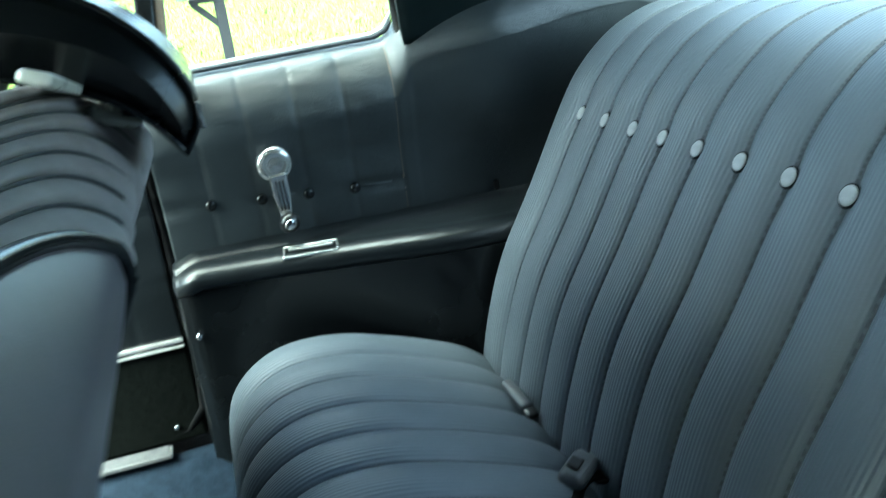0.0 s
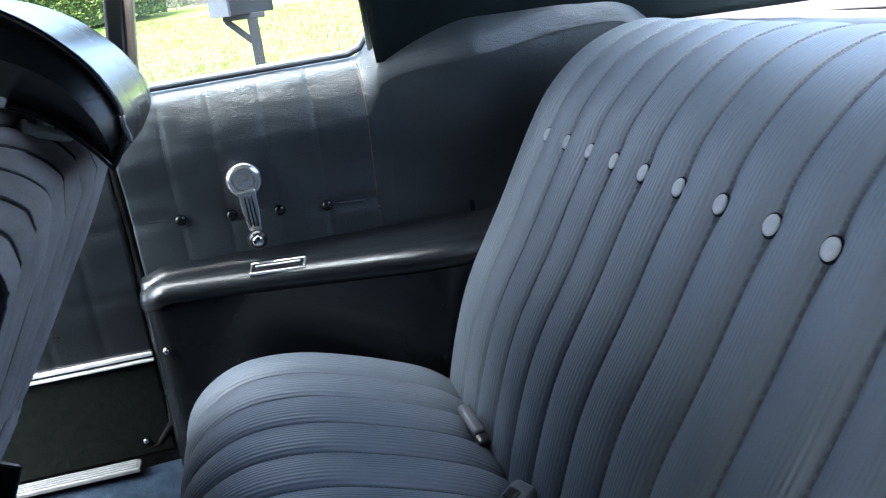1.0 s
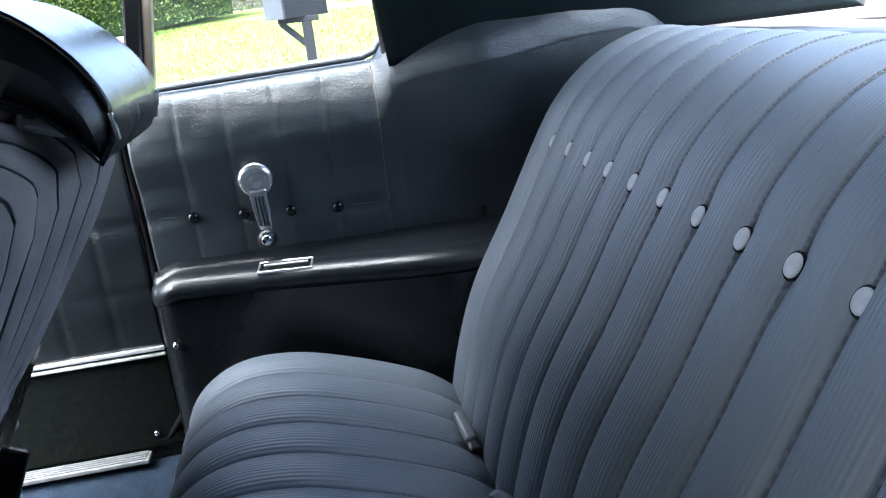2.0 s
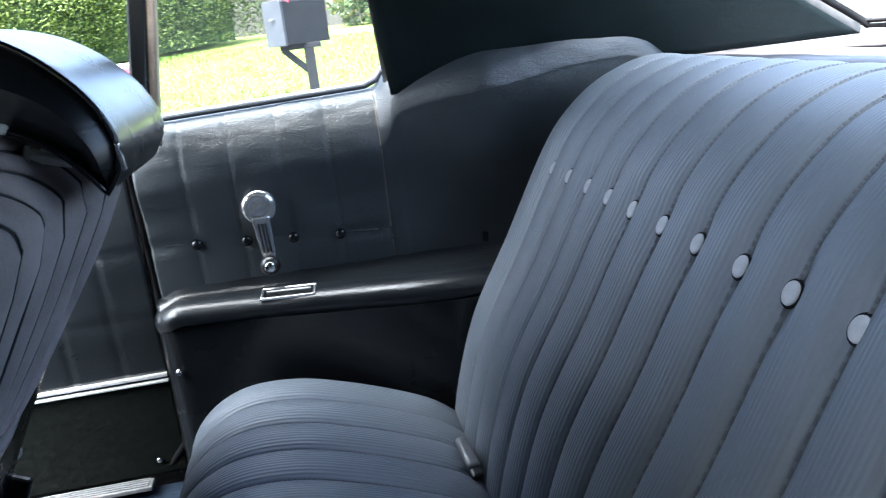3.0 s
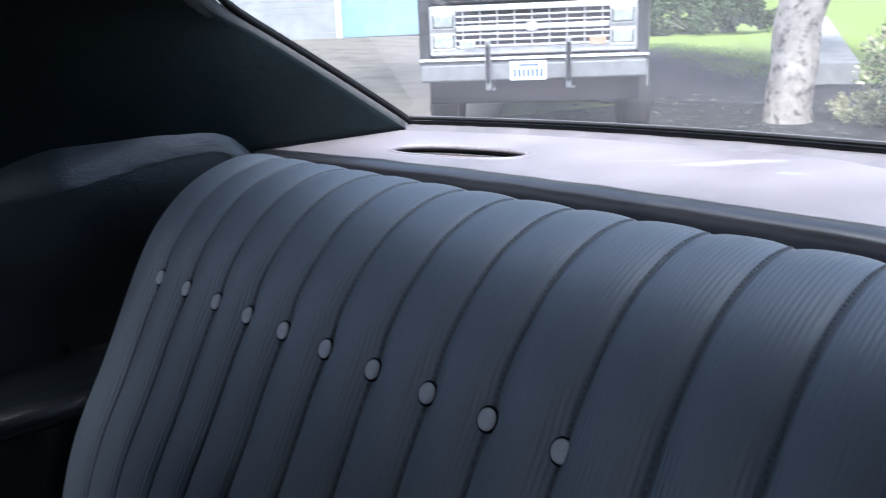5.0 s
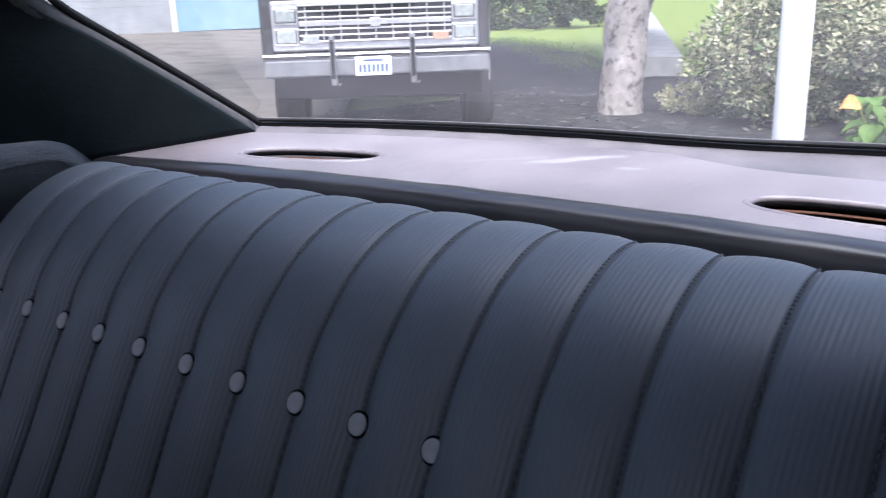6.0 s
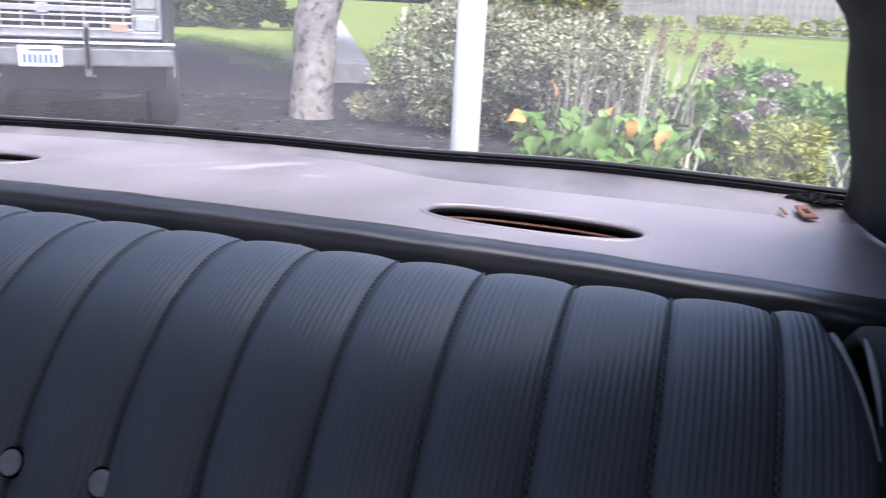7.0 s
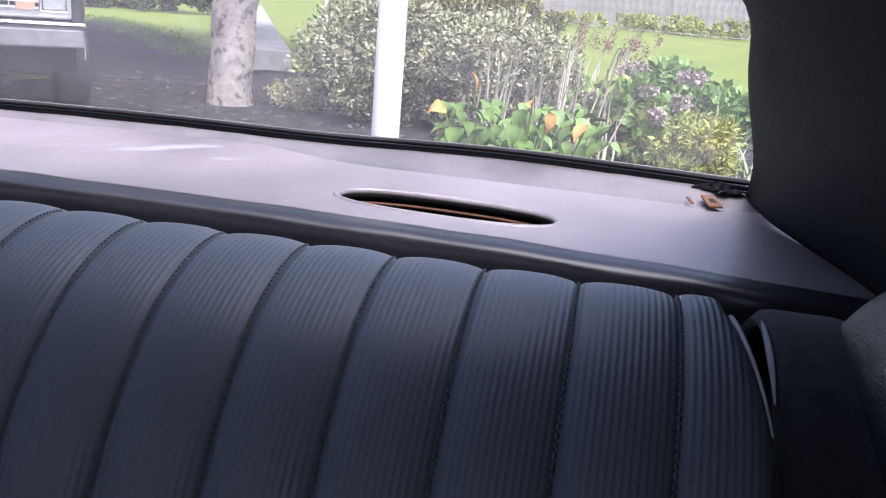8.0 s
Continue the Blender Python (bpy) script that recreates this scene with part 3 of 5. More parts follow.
panel_right = bpy.data.objects["wall_quarter_right"]
line = [on_quarter(-0.150 + 0.338 * k / 40, 0.744 - 0.075 * (-0.05 + 0.338 * k / 40)) + Vector((0, -0.0004, 0)) for k in range(41)]
part("seam", tube("seam", line, 0.0020, M_VINYL, 6), panel_right, "raised stitched seam")
line = [on_quarter(0.190, 0.665 + 0.265 * k / 40) + Vector((0, 0.0006, 0)) for k in range(41)]
part("seam", tube("seam", line, 0.0014, M_PILLAR, 6), panel_right, "brown worn seam")
for sx in V_SEAMS[:-1]:
    verts, faces = [], []
    for k in range(52):
        a, b = on_quarter(sx, 0.672 + 0.0050 * k), on_quarter(sx, 0.672 + 0.0050 * k + 0.0026)
        o = len(verts)
        verts += [a + Vector((-0.0007, -0.0004, 0)), a + Vector((0.0007, -0.0004, 0)), b + Vector((0.0007, -0.0004, 0)), b + Vector((-0.0007, -0.0004, 0)), 0.5 * (a + b) + Vector((0, -0.0012, 0))]
        faces += [(o, o + 1, o + 4), (o + 1, o + 2, o + 4), (o + 2, o + 3, o + 4), (o + 3, o, o + 4)]
    part("stitching", mesh_of("stitching", verts, faces, M_STITCH, False), panel_right, "grey thread stitches")


# lower side box with armrest ledge
def arm_inner(x):
    return 0.712 - 0.092 * smooth_step(-0.22, 0.34, x) + 0.014 * smooth_step(-0.150, -0.178, x)


def armrest(side):
    def fn(u, v):
        x = -0.176 + 0.62 * u
        yi = arm_inner(x)
        drop = 0.012 * smooth_step(-0.14, -0.176, x)
        rows = [(0.765, 0.672), (0.735, 0.660), (yi + 0.045, 0.656), (yi + 0.018, 0.656), (yi + 0.005, 0.653), (yi, 0.648), (yi + 0.003, 0.643), (yi + 0.012, 0.639), (yi + 0.015, 0.56), (yi + 0.014, 0.46), (yi + 0.014, 0.30)]
        p = spline([(a, b, 0) for a, b in rows], v)
        y, z = p.x, p.y - drop
        y += 0.003 * noise.noise(Vector((x * 8, z * 10, 5.0)))
        if z < 0.62:
            y += 0.004 * noise.noise(Vector((x * 25 + z * 18, z * 9, 2.0))) * smooth_step(0.12, 0.25, x)
        return Vector((x, y if side > 0 else 2 * MID - y, z))
    return fn


for side in (1, -1):
    ob = thing("armrest", "black moulded armrest ledge along the side panel", "armrest", group="rear armrests", me=grid("armrest", lambda u, v: armrest(side)(u, 0.70 * v), 90, 44, M_LEDGE))
    thicken(ob, 0.012, -1 if side > 0 else 1)
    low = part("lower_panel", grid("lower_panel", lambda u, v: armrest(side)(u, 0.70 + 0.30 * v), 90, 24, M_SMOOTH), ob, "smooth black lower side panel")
    thicken(low, 0.012, -1 if side > 0 else 1)
    if side > 0:
        part("front_edge", tube("front_edge", [armrest(1)(0.0, 0.30 + 0.7 * k / 20) + Vector((0.002, 0.008, 0)) for k in range(21)], 0.005, M_RUBBER, 10), ob)
        part("screw", lathe("screw", [(0.006, 0), (0.006, 0.001), (0.004, 0.003), (0.0005, 0.004)], M_CHROME, 14, pose(-0.162, 0.709, 0.560, 90, 0, -40)), ob, "small chrome screw")


# folds take a lighter vinyl than the panel, their highlight in the colour
for xa, za, xb, zb in ((0.186, 0.566, 0.161, 0.530), (0.210, 0.558, 0.183, 0.520), (0.262, 0.567, 0.219, 0.502)):
    ridge = []
    for j in range(9):
        t = j / 8
        x = xa + (xb - xa) * t + 0.003 * math.sin(math.pi * t)
        ridge.append(Vector((x, arm_inner(x) + 0.0165 - 0.0055 * math.sin(math.pi * t), za + (zb - za) * t)))
    part("fold", tube("fold", ridge, [0.0010 + 0.0040 * math.sin(math.pi * j / 8) for j in range(9)], M_VINYL, 10), bpy.data.objects["armrest"], "vinyl fold")


# door inner panels ahead of the quarter panel, the sill and the floor
def door_panel(side):
    def fn(u, v):
        x = -1.05 + 0.862 * u
        z = 0.545 + 0.375 * v
        y = 0.757 - 0.010 * math.sin(math.pi * min(1, v * 1.02)) + 0.02 * smooth_step(0.93, 1.0, v)
        for sx in (-0.255, -0.33, -0.405, -0.48):
            y += 0.0028 * math.exp(-((x - sx) / 0.003) ** 2)
        y += 0.003 * math.exp(-((z - 0.745) / 0.0035) ** 2) + 0.003 * math.exp(-((z - 0.64) / 0.0035) ** 2)
        y += 0.0016 * noise.noise(Vector((x * 12, z * 30, 7.7)))
        return Vector((x, y if side > 0 else 2 * MID - y, z))
    return fn


# darker armrest vinyl puts the front seat's shade into the door's colour
door_1 = thing("door_1", "black vinyl passenger door panel darkened for shade, bright lower strip", "door", kind="structure", me=grid("door_1", door_panel(1), 160, 50, M_LEDGE))
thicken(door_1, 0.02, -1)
part("kick_panel", box("kick_panel", (0.862, 0.014, 0.175), M_KICK, 0.005, (-0.619, 0.771, 0.457)), door_1, "black carpeted lower door panel")
for dz, ht in ((0.5435, 0.0075), (0.5335, 0.0055)):
    part("bright_strip", box("bright_strip", (0.86, 0.008, ht), M_BRUSHED, 0.002, (-0.619, 0.757, dz)), door_1, "bright metal strip")
part("screw", lathe("screw", [(0.005, 0), (0.005, 0.001), (0.003, 0.003), (0.0004, 0.0035)], M_CHROME, 12, pose(-0.232, 0.762, 0.397, 90, 0, 0)), door_1)
part("weatherstrip", tube("weatherstrip", [(-0.181, 0.757, 0.92), (-0.180, 0.755, 0.80), (-0.178, 0.755, 0.66), (-0.178, 0.757, 0.50), (-0.185, 0.765, 0.42), (-0.215, 0.77, 0.385), (-0.27, 0.772, 0.376)], 0.007, M_RUBBER, 10), door_1, "black rubber weatherstrip")
sill = thing("trim_sill", "bright ribbed metal door sill plate", "sill plate", kind="structure", me=box("trim_sill", (0.80, 0.030, 0.008), M_SILL, 0.002, (-0.645, 0.745, 0.366)))
for k in range(4):
    part("rib", box("rib", (0.79, 0.003, 0.003), M_SILL, 0.001, (-0.645, 0.735 + 0.007 * k, 0.371)), sill)
floor = thing("floor", "dark navy carpet on the car floor", "floor", kind="structure", me=grid("floor", lambda u, v: Vector((-1.3 + 1.7 * u, MID - 0.75 + 1.5 * v, 0.315 + 0.09 * math.exp(-((v - 0.5) / 0.11) ** 2) + 0.04 * smooth_step(0.44, 0.5, abs(v - 0.5)) + 0.004 * noise.noise(Vector((u * 20, v * 20, 0))))), 40, 60, M_CARPET))
thicken(floor, 0.03)

# quarter window with its front post, and the roof rails
window_2 = thing("window_2", "side quarter window with dark upright front post", "window", kind="structure")
qpane = part("pane", box("pane", (0.345, 0.005, 0.36), M_SIDE_GLASS, 0, (0.035, 0.772, 1.085), (-8, 0, 0)), window_2)
qpane.visible_shadow = False
part("front_post", box("front_post", (0.025, 0.020, 0.40), M_SMOOTH, 0.004, (-0.1225, 0.757, 1.095), (-14, 7, 0)), window_2, "black window post")
part("post_channel", box("post_channel", (0.013, 0.024, 0.40), M_PILLAR, 0.003, (-0.1035, 0.764, 1.095), (-14, 7, 0)), window_2, "weathered bronze window channel")
part("belt_strip", tube("belt_strip", [(-0.17 + 0.39 * k / 20, 0.771, belt_top(-0.17 + 0.39 * k / 20) + 0.0015) for k in range(21)], 0.0028, M_RUBBER, 8), window_2, "black belt weatherstrip")
# bright tube stands for the highlight on top of the belt roll
part("belt_highlight", tube("belt_highlight", [(-0.17 + 0.39 * k / 20, 0.792, belt_top(-0.17 + 0.39 * k / 20) + 0.004) for k in range(21)], 0.005, M_BRUSHED, 8), window_2, "bright tube for the highlight along the belt roll")
part("rear_channel", tube("rear_channel", [(0.217, 0.752, 0.945), (0.214, 0.745, 1.0), (0.207, 0.725, 1.08), (0.198, 0.69, 1.18), (0.188, 0.655, 1.27)], 0.009, M_RUBBER, 10), window_2)
for side in (1, -1):
    ys = lambda y: y if side > 0 else 2 * MID - y
    rail = thing("trim_roof_rail_right" if side > 0 else "trim_roof_rail_left", "black roof rail above the side windows", "roof rail", kind="structure", me=tube("trim_roof_rail", [(-0.70, ys(0.63), 1.27), (-0.4, ys(0.655), 1.285), (0.2, ys(0.65), 1.285), (0.5, ys(0.56), 1.27)], 0.03, M_SAIL, 12))

# near side: unseen plain wall added to block light by the camera's place
WALL_ROWS = [(-0.80, 0.30), (-0.80, 0.62), (-0.795, 0.90), (-0.775, 1.02), (-0.72, 1.16), (-0.64, 1.30)]


def side_wall(u, v):
    x = -0.60 + 0.85 * u
    q = spline([(y, z, 0) for y, z in WALL_ROWS], v)
    return Vector((x, q.x, q.y))


wall_left_blocker = thing("wall_left_blocker", "unseen plain wall added to block light from the left", "wall", kind="structure", me=grid("wall_left_blocker", side_wall, 30, 20, M_SAIL))
thicken(wall_left_blocker, 0.03, -1)
cowl = thing("wall_dashboard", "black padded dashboard across the car's front", "dashboard", kind="structure", me=grid("wall_dashboard", lambda u, v: Vector((-1.27 + 0.16 * math.sin(math.pi * v), MID - 0.72 + 1.44 * u, 0.36 + 0.55 * v)), 20, 16, M_SMOOTH))
thicken(cowl, 0.05)

# parcel shelf with two oval speaker holes
HOLES = ((0.812, 0.420, 0.112, 0.044, 14), (0.818, -0.315, 0.118, 0.044, -3))


def oval(cx, cy, ry, rx, turn, grow=1.0, n=44):
    c, s = math.cos(radians(turn)), math.sin(radians(turn))
    out = []
    for k in range(n):
        w = 2 * math.pi * k / n
        a = abs(math.cos(w)) ** 0.8 * math.copysign(ry * grow, math.cos(w))
        b = abs(math.sin(w)) ** 0.8 * math.copysign(rx * grow, math.sin(w))
        out.append((cx + b * c - a * s * 1.0, cy + a * c + b * s))
    return out


shelf = thing("parcel_shelf", "worn brown-grey vinyl parcel shelf with two speaker holes", "parcel shelf")
bm = bmesh.new()
outline = [(shelf_front(y) + 0.014, y) for y in np.linspace(-0.790, 0.745, 42)] + [(shelf_rear(y), y) for y in np.linspace(0.68, -0.70, 42)]
loops = [outline] + [oval(*h)[::-1] for h in HOLES]
edges = []
for loop in loops:
    vs = [bm.verts.new((x, y, 0.932)) for x, y in loop]
    edges += [bm.edges.new((vs[k], vs[(k + 1) % len(vs)])) for k in range(len(vs))]
bmesh.ops.triangle_fill(bm, edges=edges, use_beauty=True, normal=(0, 0, 1))
cover = part("cover", mesh_from(bm, "cover", M_SHELF), shelf)
thicken(cover, 0.010, -1)
for h in HOLES:
    lip = [(x, y, 0.9295) for x, y in oval(*h)]
    part("hole_edge", tube("hole_edge", lip, 0.0045, M_SHELF, 8, closed=True), shelf)
    ring = [(x, y, 0.9165) for x, y in oval(*h, 0.985)]
    part("board_edge", tube("board_edge", ring, 0.0030, M_FIBRE, 6, closed=True, squash=0.6), shelf, "rusty fibreboard edge inside the hole")
    # black ring over the cover's thickness inside the hole
    part("hole_ring", tube("hole_ring", [(x, y, 0.9255) for x, y in oval(*h, 0.992)], 0.0036, M_RUBBER, 8, closed=True, squash=1.4), shelf, "black ring inside the hole's edge")
    deep = oval(*h, 1.12)
    vs = [(x, y, 0.913) for x, y in deep] + [(x, y, 0.78) for x, y in deep]
    n = len(deep)
    fs = [(k, (k + 1) % n, n + (k + 1) % n, n + k) for k in range(n)] + [tuple(range(n, 2 * n))]
    part("speaker_well", mesh_of("speaker_well", vs, fs, M_BLACK, False), shelf, "dark empty speaker well")


def front_roll(u, v):
    """Padded front edge: one round bend from the top down to the gap behind the seat."""
    y = -0.790 + 1.545 * u
    w = math.pi * (0.5 + 0.62 * v)
    k = 0.0012 * noise.noise(Vector((y * 14, v * 2, 4)))
    c, s = (math.copysign(abs(q) ** 0.42, q) for q in (math.cos(w), math.sin(w)))
    return Vector((shelf_front(y) + 0.014 + (0.034 + k) * c, y, 0.8945 + (0.038 + k) * s - 0.02 * max(0.0, v - 0.8)))


# the roll's dark colour stands for shade on its front face
roll = part("front_roll", grid("front_roll", front_roll, 120, 20, M_EDGE_SHADE), shelf, "padded vinyl front edge, its shade put into the dark colour")
thicken(roll, 0.004, -1)


def ledge(u, v):
    y = -0.655 + 1.355 * u
    x = (shelf_rear(y) - 0.008) * (1 - v) + (glass_base(y) - 0.004) * v
    return Vector((x, y, 0.929 + (0.009 + foot_lift(y)) * v + 0.0012 * noise.noise(Vector((u * 40, v * 3, 0)))))


part("rear_ledge", grid("rear_ledge", ledge, 60, 6, M_TRAY), shelf, "bare grey metal ledge below the glass")
# lifted rusty clip at the shelf's corner
clip = part("rust_clip", box("rust_clip", (0.034, 0.017, 0.003), M_FIBRE, 0.001, (0.972, -0.597, 0.9400), (0, -9, 12)), shelf, "rusty metal clip")
part("clip_slot", box("clip_slot", (0.010, 0.006, 0.0012), M_BLACK, 0.0003, (0.970, -0.597, 0.9418), (0, -9, 12)), clip)
part("rust_spot", box("rust_spot", (0.020, 0.004, 0.002), M_FIBRE, 0.0008, (0.972, -0.573, 0.9385), (0, -8, 14)), shelf, "rust spot")
scrap_rng = random.Random(77)
for k in range(9):
    cx, cy = 1.016 + scrap_rng.uniform(-0.016, 0.010), -0.588 - 0.0055 * k
    w, lift = scrap_rng.uniform(0, 6.28), scrap_rng.uniform(0.003, 0.010)
    pts = [(cx + r * math.cos(w + a), cy + r * math.sin(w + a), 0.9465 + lift * f) for a, r, f in ((0, 0.013, 0), (0.9, 0.006, 0.8), (1.9, 0.011, 0.2), (3.0, 0.007, 1.0), (4.3, 0.012, 0.1), (5.4, 0.005, 0.6))]
    flake = part("torn_seal", mesh_of("torn_seal", pts, [(0, 1, 2), (0, 2, 3), (0, 3, 4), (0, 4, 5)], M_RUBBER, False), shelf, "torn black sealant" if k == 0 else "")
    thicken(flake, 0.0015, 0)
trunk_wall = thing("wall_trunk", "dark bulkhead behind the rear seat", "bulkhead", kind="structure", me=box("wall_trunk", (0.03, 1.42, 0.60), M_BLACK, 0.004, (0.70, MID, 0.575), (0, 12, 0)))

# ---- rear seat ----
BACK = [(0.236, 0.40), (0.244, 0.465), (0.262, 0.54), (0.293, 0.625), (0.346, 0.718), (0.401, 0.820), (0.436, 0.872), (0.478, 0.912), (0.522, 0.934), (0.566, 0.942), (0.604, 0.935), (0.632, 0.912), (0.64, 0.866)]
CUSHION = [(-0.125, 0.33), (-0.134, 0.40), (-0.132, 0.46), (-0.118, 0.509), (-0.085, 0.542), (-0.04, 0.558), (0.02, 0.556), (0.08, 0.540), (0.15, 0.514), (0.205, 0.486), (0.245, 0.445), (0.262, 0.395)]


def profile_at(rows, s):
    pts = [(x, 0, z) for x, z in rows]
    p = spline(pts, s)
    d = spline(pts, s + 0.01) - spline(pts, s - 0.01)
    n = Vector((-d.z, 0, d.x)).normalized()
    return p + n * 0.002, n


def end_taper(u):
    """How far the last pleat has narrowed at u along it."""
    return 0.40 * min(1.0, max(0.0, (u - 0.55) / 0.20))


def pleat(name, rows, width, high, along=60, across=18, pins=None, ends=0):
    """One padded pleat: rows give the seam line, high the height of its crown; pins: (s, which sides) of the pulled-in buttons."""
    def fn(u, v):
        p, n = profile_at(rows, u)
        e = abs(2 * v - 1)
        tall = high * (1 - 0.62 * smooth_step(0.45, 0.66, u)) if rows is BACK else high
        if ends and (v - 0.5) * ends > 0:
            crown = tall * (1 - (e ** 4)) - (0.003 if width < SEAM else 0.030) * e ** 6
        else:
            crown = tall * (1 - e ** 2.5) - 0.002 * e ** 24
        if pins:
            s0, sides = pins
            pull = math.exp(-((u - s0) / 0.022) ** 2) * smooth_step(0.35, 0.90, e)
            if (v - 0.5) * sides >= 0 or sides == 0:
                crown = crown * (1 - 0.85 * pull) - 0.0035 * pull * e ** 6
        q = p + n * crown
        wide = width * (1 - (end_taper(u) if width < SEAM else 0.0))
        return Vector((q.x, 0.5 * width - v * wide, q.z))
    return grid(name, fn, along, across, M_SEAT)


PIN = 5 / 12
SEAM_OFF = (0.0, -0.0022, 0.0007, -0.0004, 0.0031, 0.0046, 0.0025, 0.0016, -0.0003, 0.0017, -0.0008)


def seam_y(i):
    """Where seam i lies across the car: the pleats are not quite even."""
    return (8.5 - i) * SEAM + (SEAM_OFF[i] if i < len(SEAM_OFF) else 0.0)


seat_back = thing("rear_bench_seat", "charcoal ribbed rear seat back with pleats and grey buttons", "car seat")
plain = pleat("pleat", BACK, SEAM, 0.0108)
pinned = pleat("pleat", BACK, SEAM, 0.0108, pins=(PIN, 0))
first = pleat("pleat", BACK, SEAM, 0.0108, pins=(PIN, 1), ends=-1)
last = pleat("pleat", BACK, 0.055, 0.0100, ends=1)
for i in range(17):
    ya, yb = seam_y(i), seam_y(i + 1)
    if i == 16:
        part("pleat", last, seat_back, "", pose(0, -7.5 * SEAM - 0.0275, 0))
    else:
        part("pleat", first if i == 0 else (pinned if i < 10 else plain), seat_back, "", pose(0, 0.5 * (ya + yb), 0) @ Matrix.Diagonal((1, (ya - yb) / SEAM, 1, 1)))
# core behind the cover
core = []
for s in range(25):
    p, n = profile_at(BACK, s / 24)
    core.append((p.x - n.x * 0.012, p.z - n.z * 0.012))
core += [(0.655, 0.86), (0.50, 0.40)]
part("core", extruded("core", core, 1.150, M_BLACK, pose(0, -0.570, 0)), seat_back, "dark seat back core")
p, n = profile_at(BACK, PIN)
button = lathe("button", [(0.0084, -0.008), (0.0092, 0.0), (0.0089, 0.0010), (0.0078, 0.0016), (0.005, 0.0019), (0.0005, 0.0020)], M_BUTTON, 20)
# black ring paints the shadow gap where each button pulls the cover in
shadow_ring = tube("button_shadow_ring", [(0.0098 * math.cos(2 * math.pi * k / 24), 0.0098 * math.sin(2 * math.pi * k / 24), -0.001) for k in range(24)], 0.0014, M_GAP_SHADE, 6, closed=True)
turn = n.to_track_quat("Z", "Y").to_matrix().to_4x4()
for i in range(1, 11):
    m = Matrix.Translation((p.x + n.x * 0.0022, seam_y(i), p.z + n.z * 0.0022)) @ turn
    b = part("button", button, seat_back, "pale grey round button" if i == 1 else "", m)
    part("button_shadow_ring", shadow_ring, b, "black ring for the shadow gap round the button" if i == 1 else "")


def stitch_line(rows, count, s0, s1, lift):
    """A row of thread stitches along one seam."""
    verts, faces = [], []
    for k in range(count):
        a = s0 + (s1 - s0) * k / count
        b = a + (s1 - s0) / count * 0.6
        (pa, na), (pb, nb) = profile_at(rows, a), profile_at(rows, b)
        for q, nn in ((pa, na), (pb, nb)):
            c = q + nn * lift
            for oy, on in ((-0.0014, 0), (0.0014, 0), (0.0, 0.0019)):
                verts.append(c + Vector((0, oy, 0)) + nn * on)
        o = len(verts) - 6
        faces += [(o, o + 3, o + 5, o + 2), (o + 1, o + 2, o + 5, o + 4), (o, o + 1, o + 4, o + 3), (o, o + 2, o + 1), (o + 3, o + 4, o + 5)]
    return mesh_of("stitching", verts, faces, M_SEATSTITCH, False)


stitches = stitch_line(BACK, 82, 0.12, 0.80, 0.0008)
for i in range(1, 17):
    part("stitching", stitches, seat_back, "", pose(0, seam_y(i), 0))
# the cover's open end with its pale lining, and the loose side flap
end_y = -7.5 * SEAM - 0.050
def last_edge(k):
    a = 0.56 + 0.18 * k / 24
    q, m = profile_at(BACK, a)
    return Vector((q.x - m.x * 0.0015, -7.5 * SEAM - 0.055 * (1 - end_taper(a)) - 0.0012, q.z - m.z * 0.0015))


part("lining", tube("lining", [last_edge(k) for k in range(25)], [0.0008 + 0.0014 * (k / 24) for k in range(25)], M_LINER, 8), seat_back, "pale frayed lining edge")
flap_rows = [(x + 0.012, z - 0.012) for x, z in BACK]


def flap(u, v):
    q, m = profile_at(flap_rows, u)
    e = abs(2 * v - 1)
    c = 0.009 * (1 - e ** 9)
    q = q + m * c
    return Vector((q.x, end_y - 0.009 - 0.071 * v, q.z))


side_flap = thing("seat_side_bolster", "black cloth side bolster with pale lining beside the seat", "seat bolster", me=grid("seat_side_bolster", flap, 50, 10, M_WELT))
thicken(side_flap, 0.012, 1)
part("lining", tube("lining", [Vector((q.x, end_y - 0.0095, q.z)) + m * 0.005 for q, m in (profile_at(flap_rows, 0.60 + 0.15 * k / 16) for k in range(17))], [0.0006 + 0.0020 * math.sin(math.pi * k / 16) for k in range(17)], M_LINER, 8), side_flap, "pale lining edge")

seat_cushion = thing("rear_seat_cushion", "charcoal ribbed rear seat cushion with fore-and-aft pleats", "car seat")
c_plain = pleat("pleat", CUSHION, SEAM, 0.0110, along=48)
c_first = pleat("pleat", CUSHION, SEAM, 0.0110, along=48, ends=-1)
c_last = pleat("pleat", CUSHION, SEAM, 0.0110, along=48, ends=1)
for i in range(17):
    part("pleat", c_first if i == 0 else (c_last if i == 16 else c_plain), seat_cushion, "", pose(0, (8.0 - i) * SEAM, 0))
core = []
for s in range(25):
    p2, n2 = profile_at(CUSHION, s / 24)
    core.append((p2.x - n2.x * 0.012, p2.z - n2.z * 0.012))
core += [(0.30, 0.32)]
part("core", extruded("core", core, 1.17, M_BLACK, pose(0, -0.585, 0)), seat_cushion, "dark cushion core")
c_st = stitch_line(CUSHION, 95, 0.15, 0.9, 0.0004)
for i in range(1, 17):
    part("stitching", c_st, seat_cushion, "", pose(0, (8.5 - i) * SEAM, 0))

lint = thing("lint", "tiny white scrap of lint on the seat's crest", "lint", me=box("lint", (0.010, 0.005, 0.002), M_LINER, 0.0008, (0.610, -0.151, 0.9385), (0, 18, 20)))

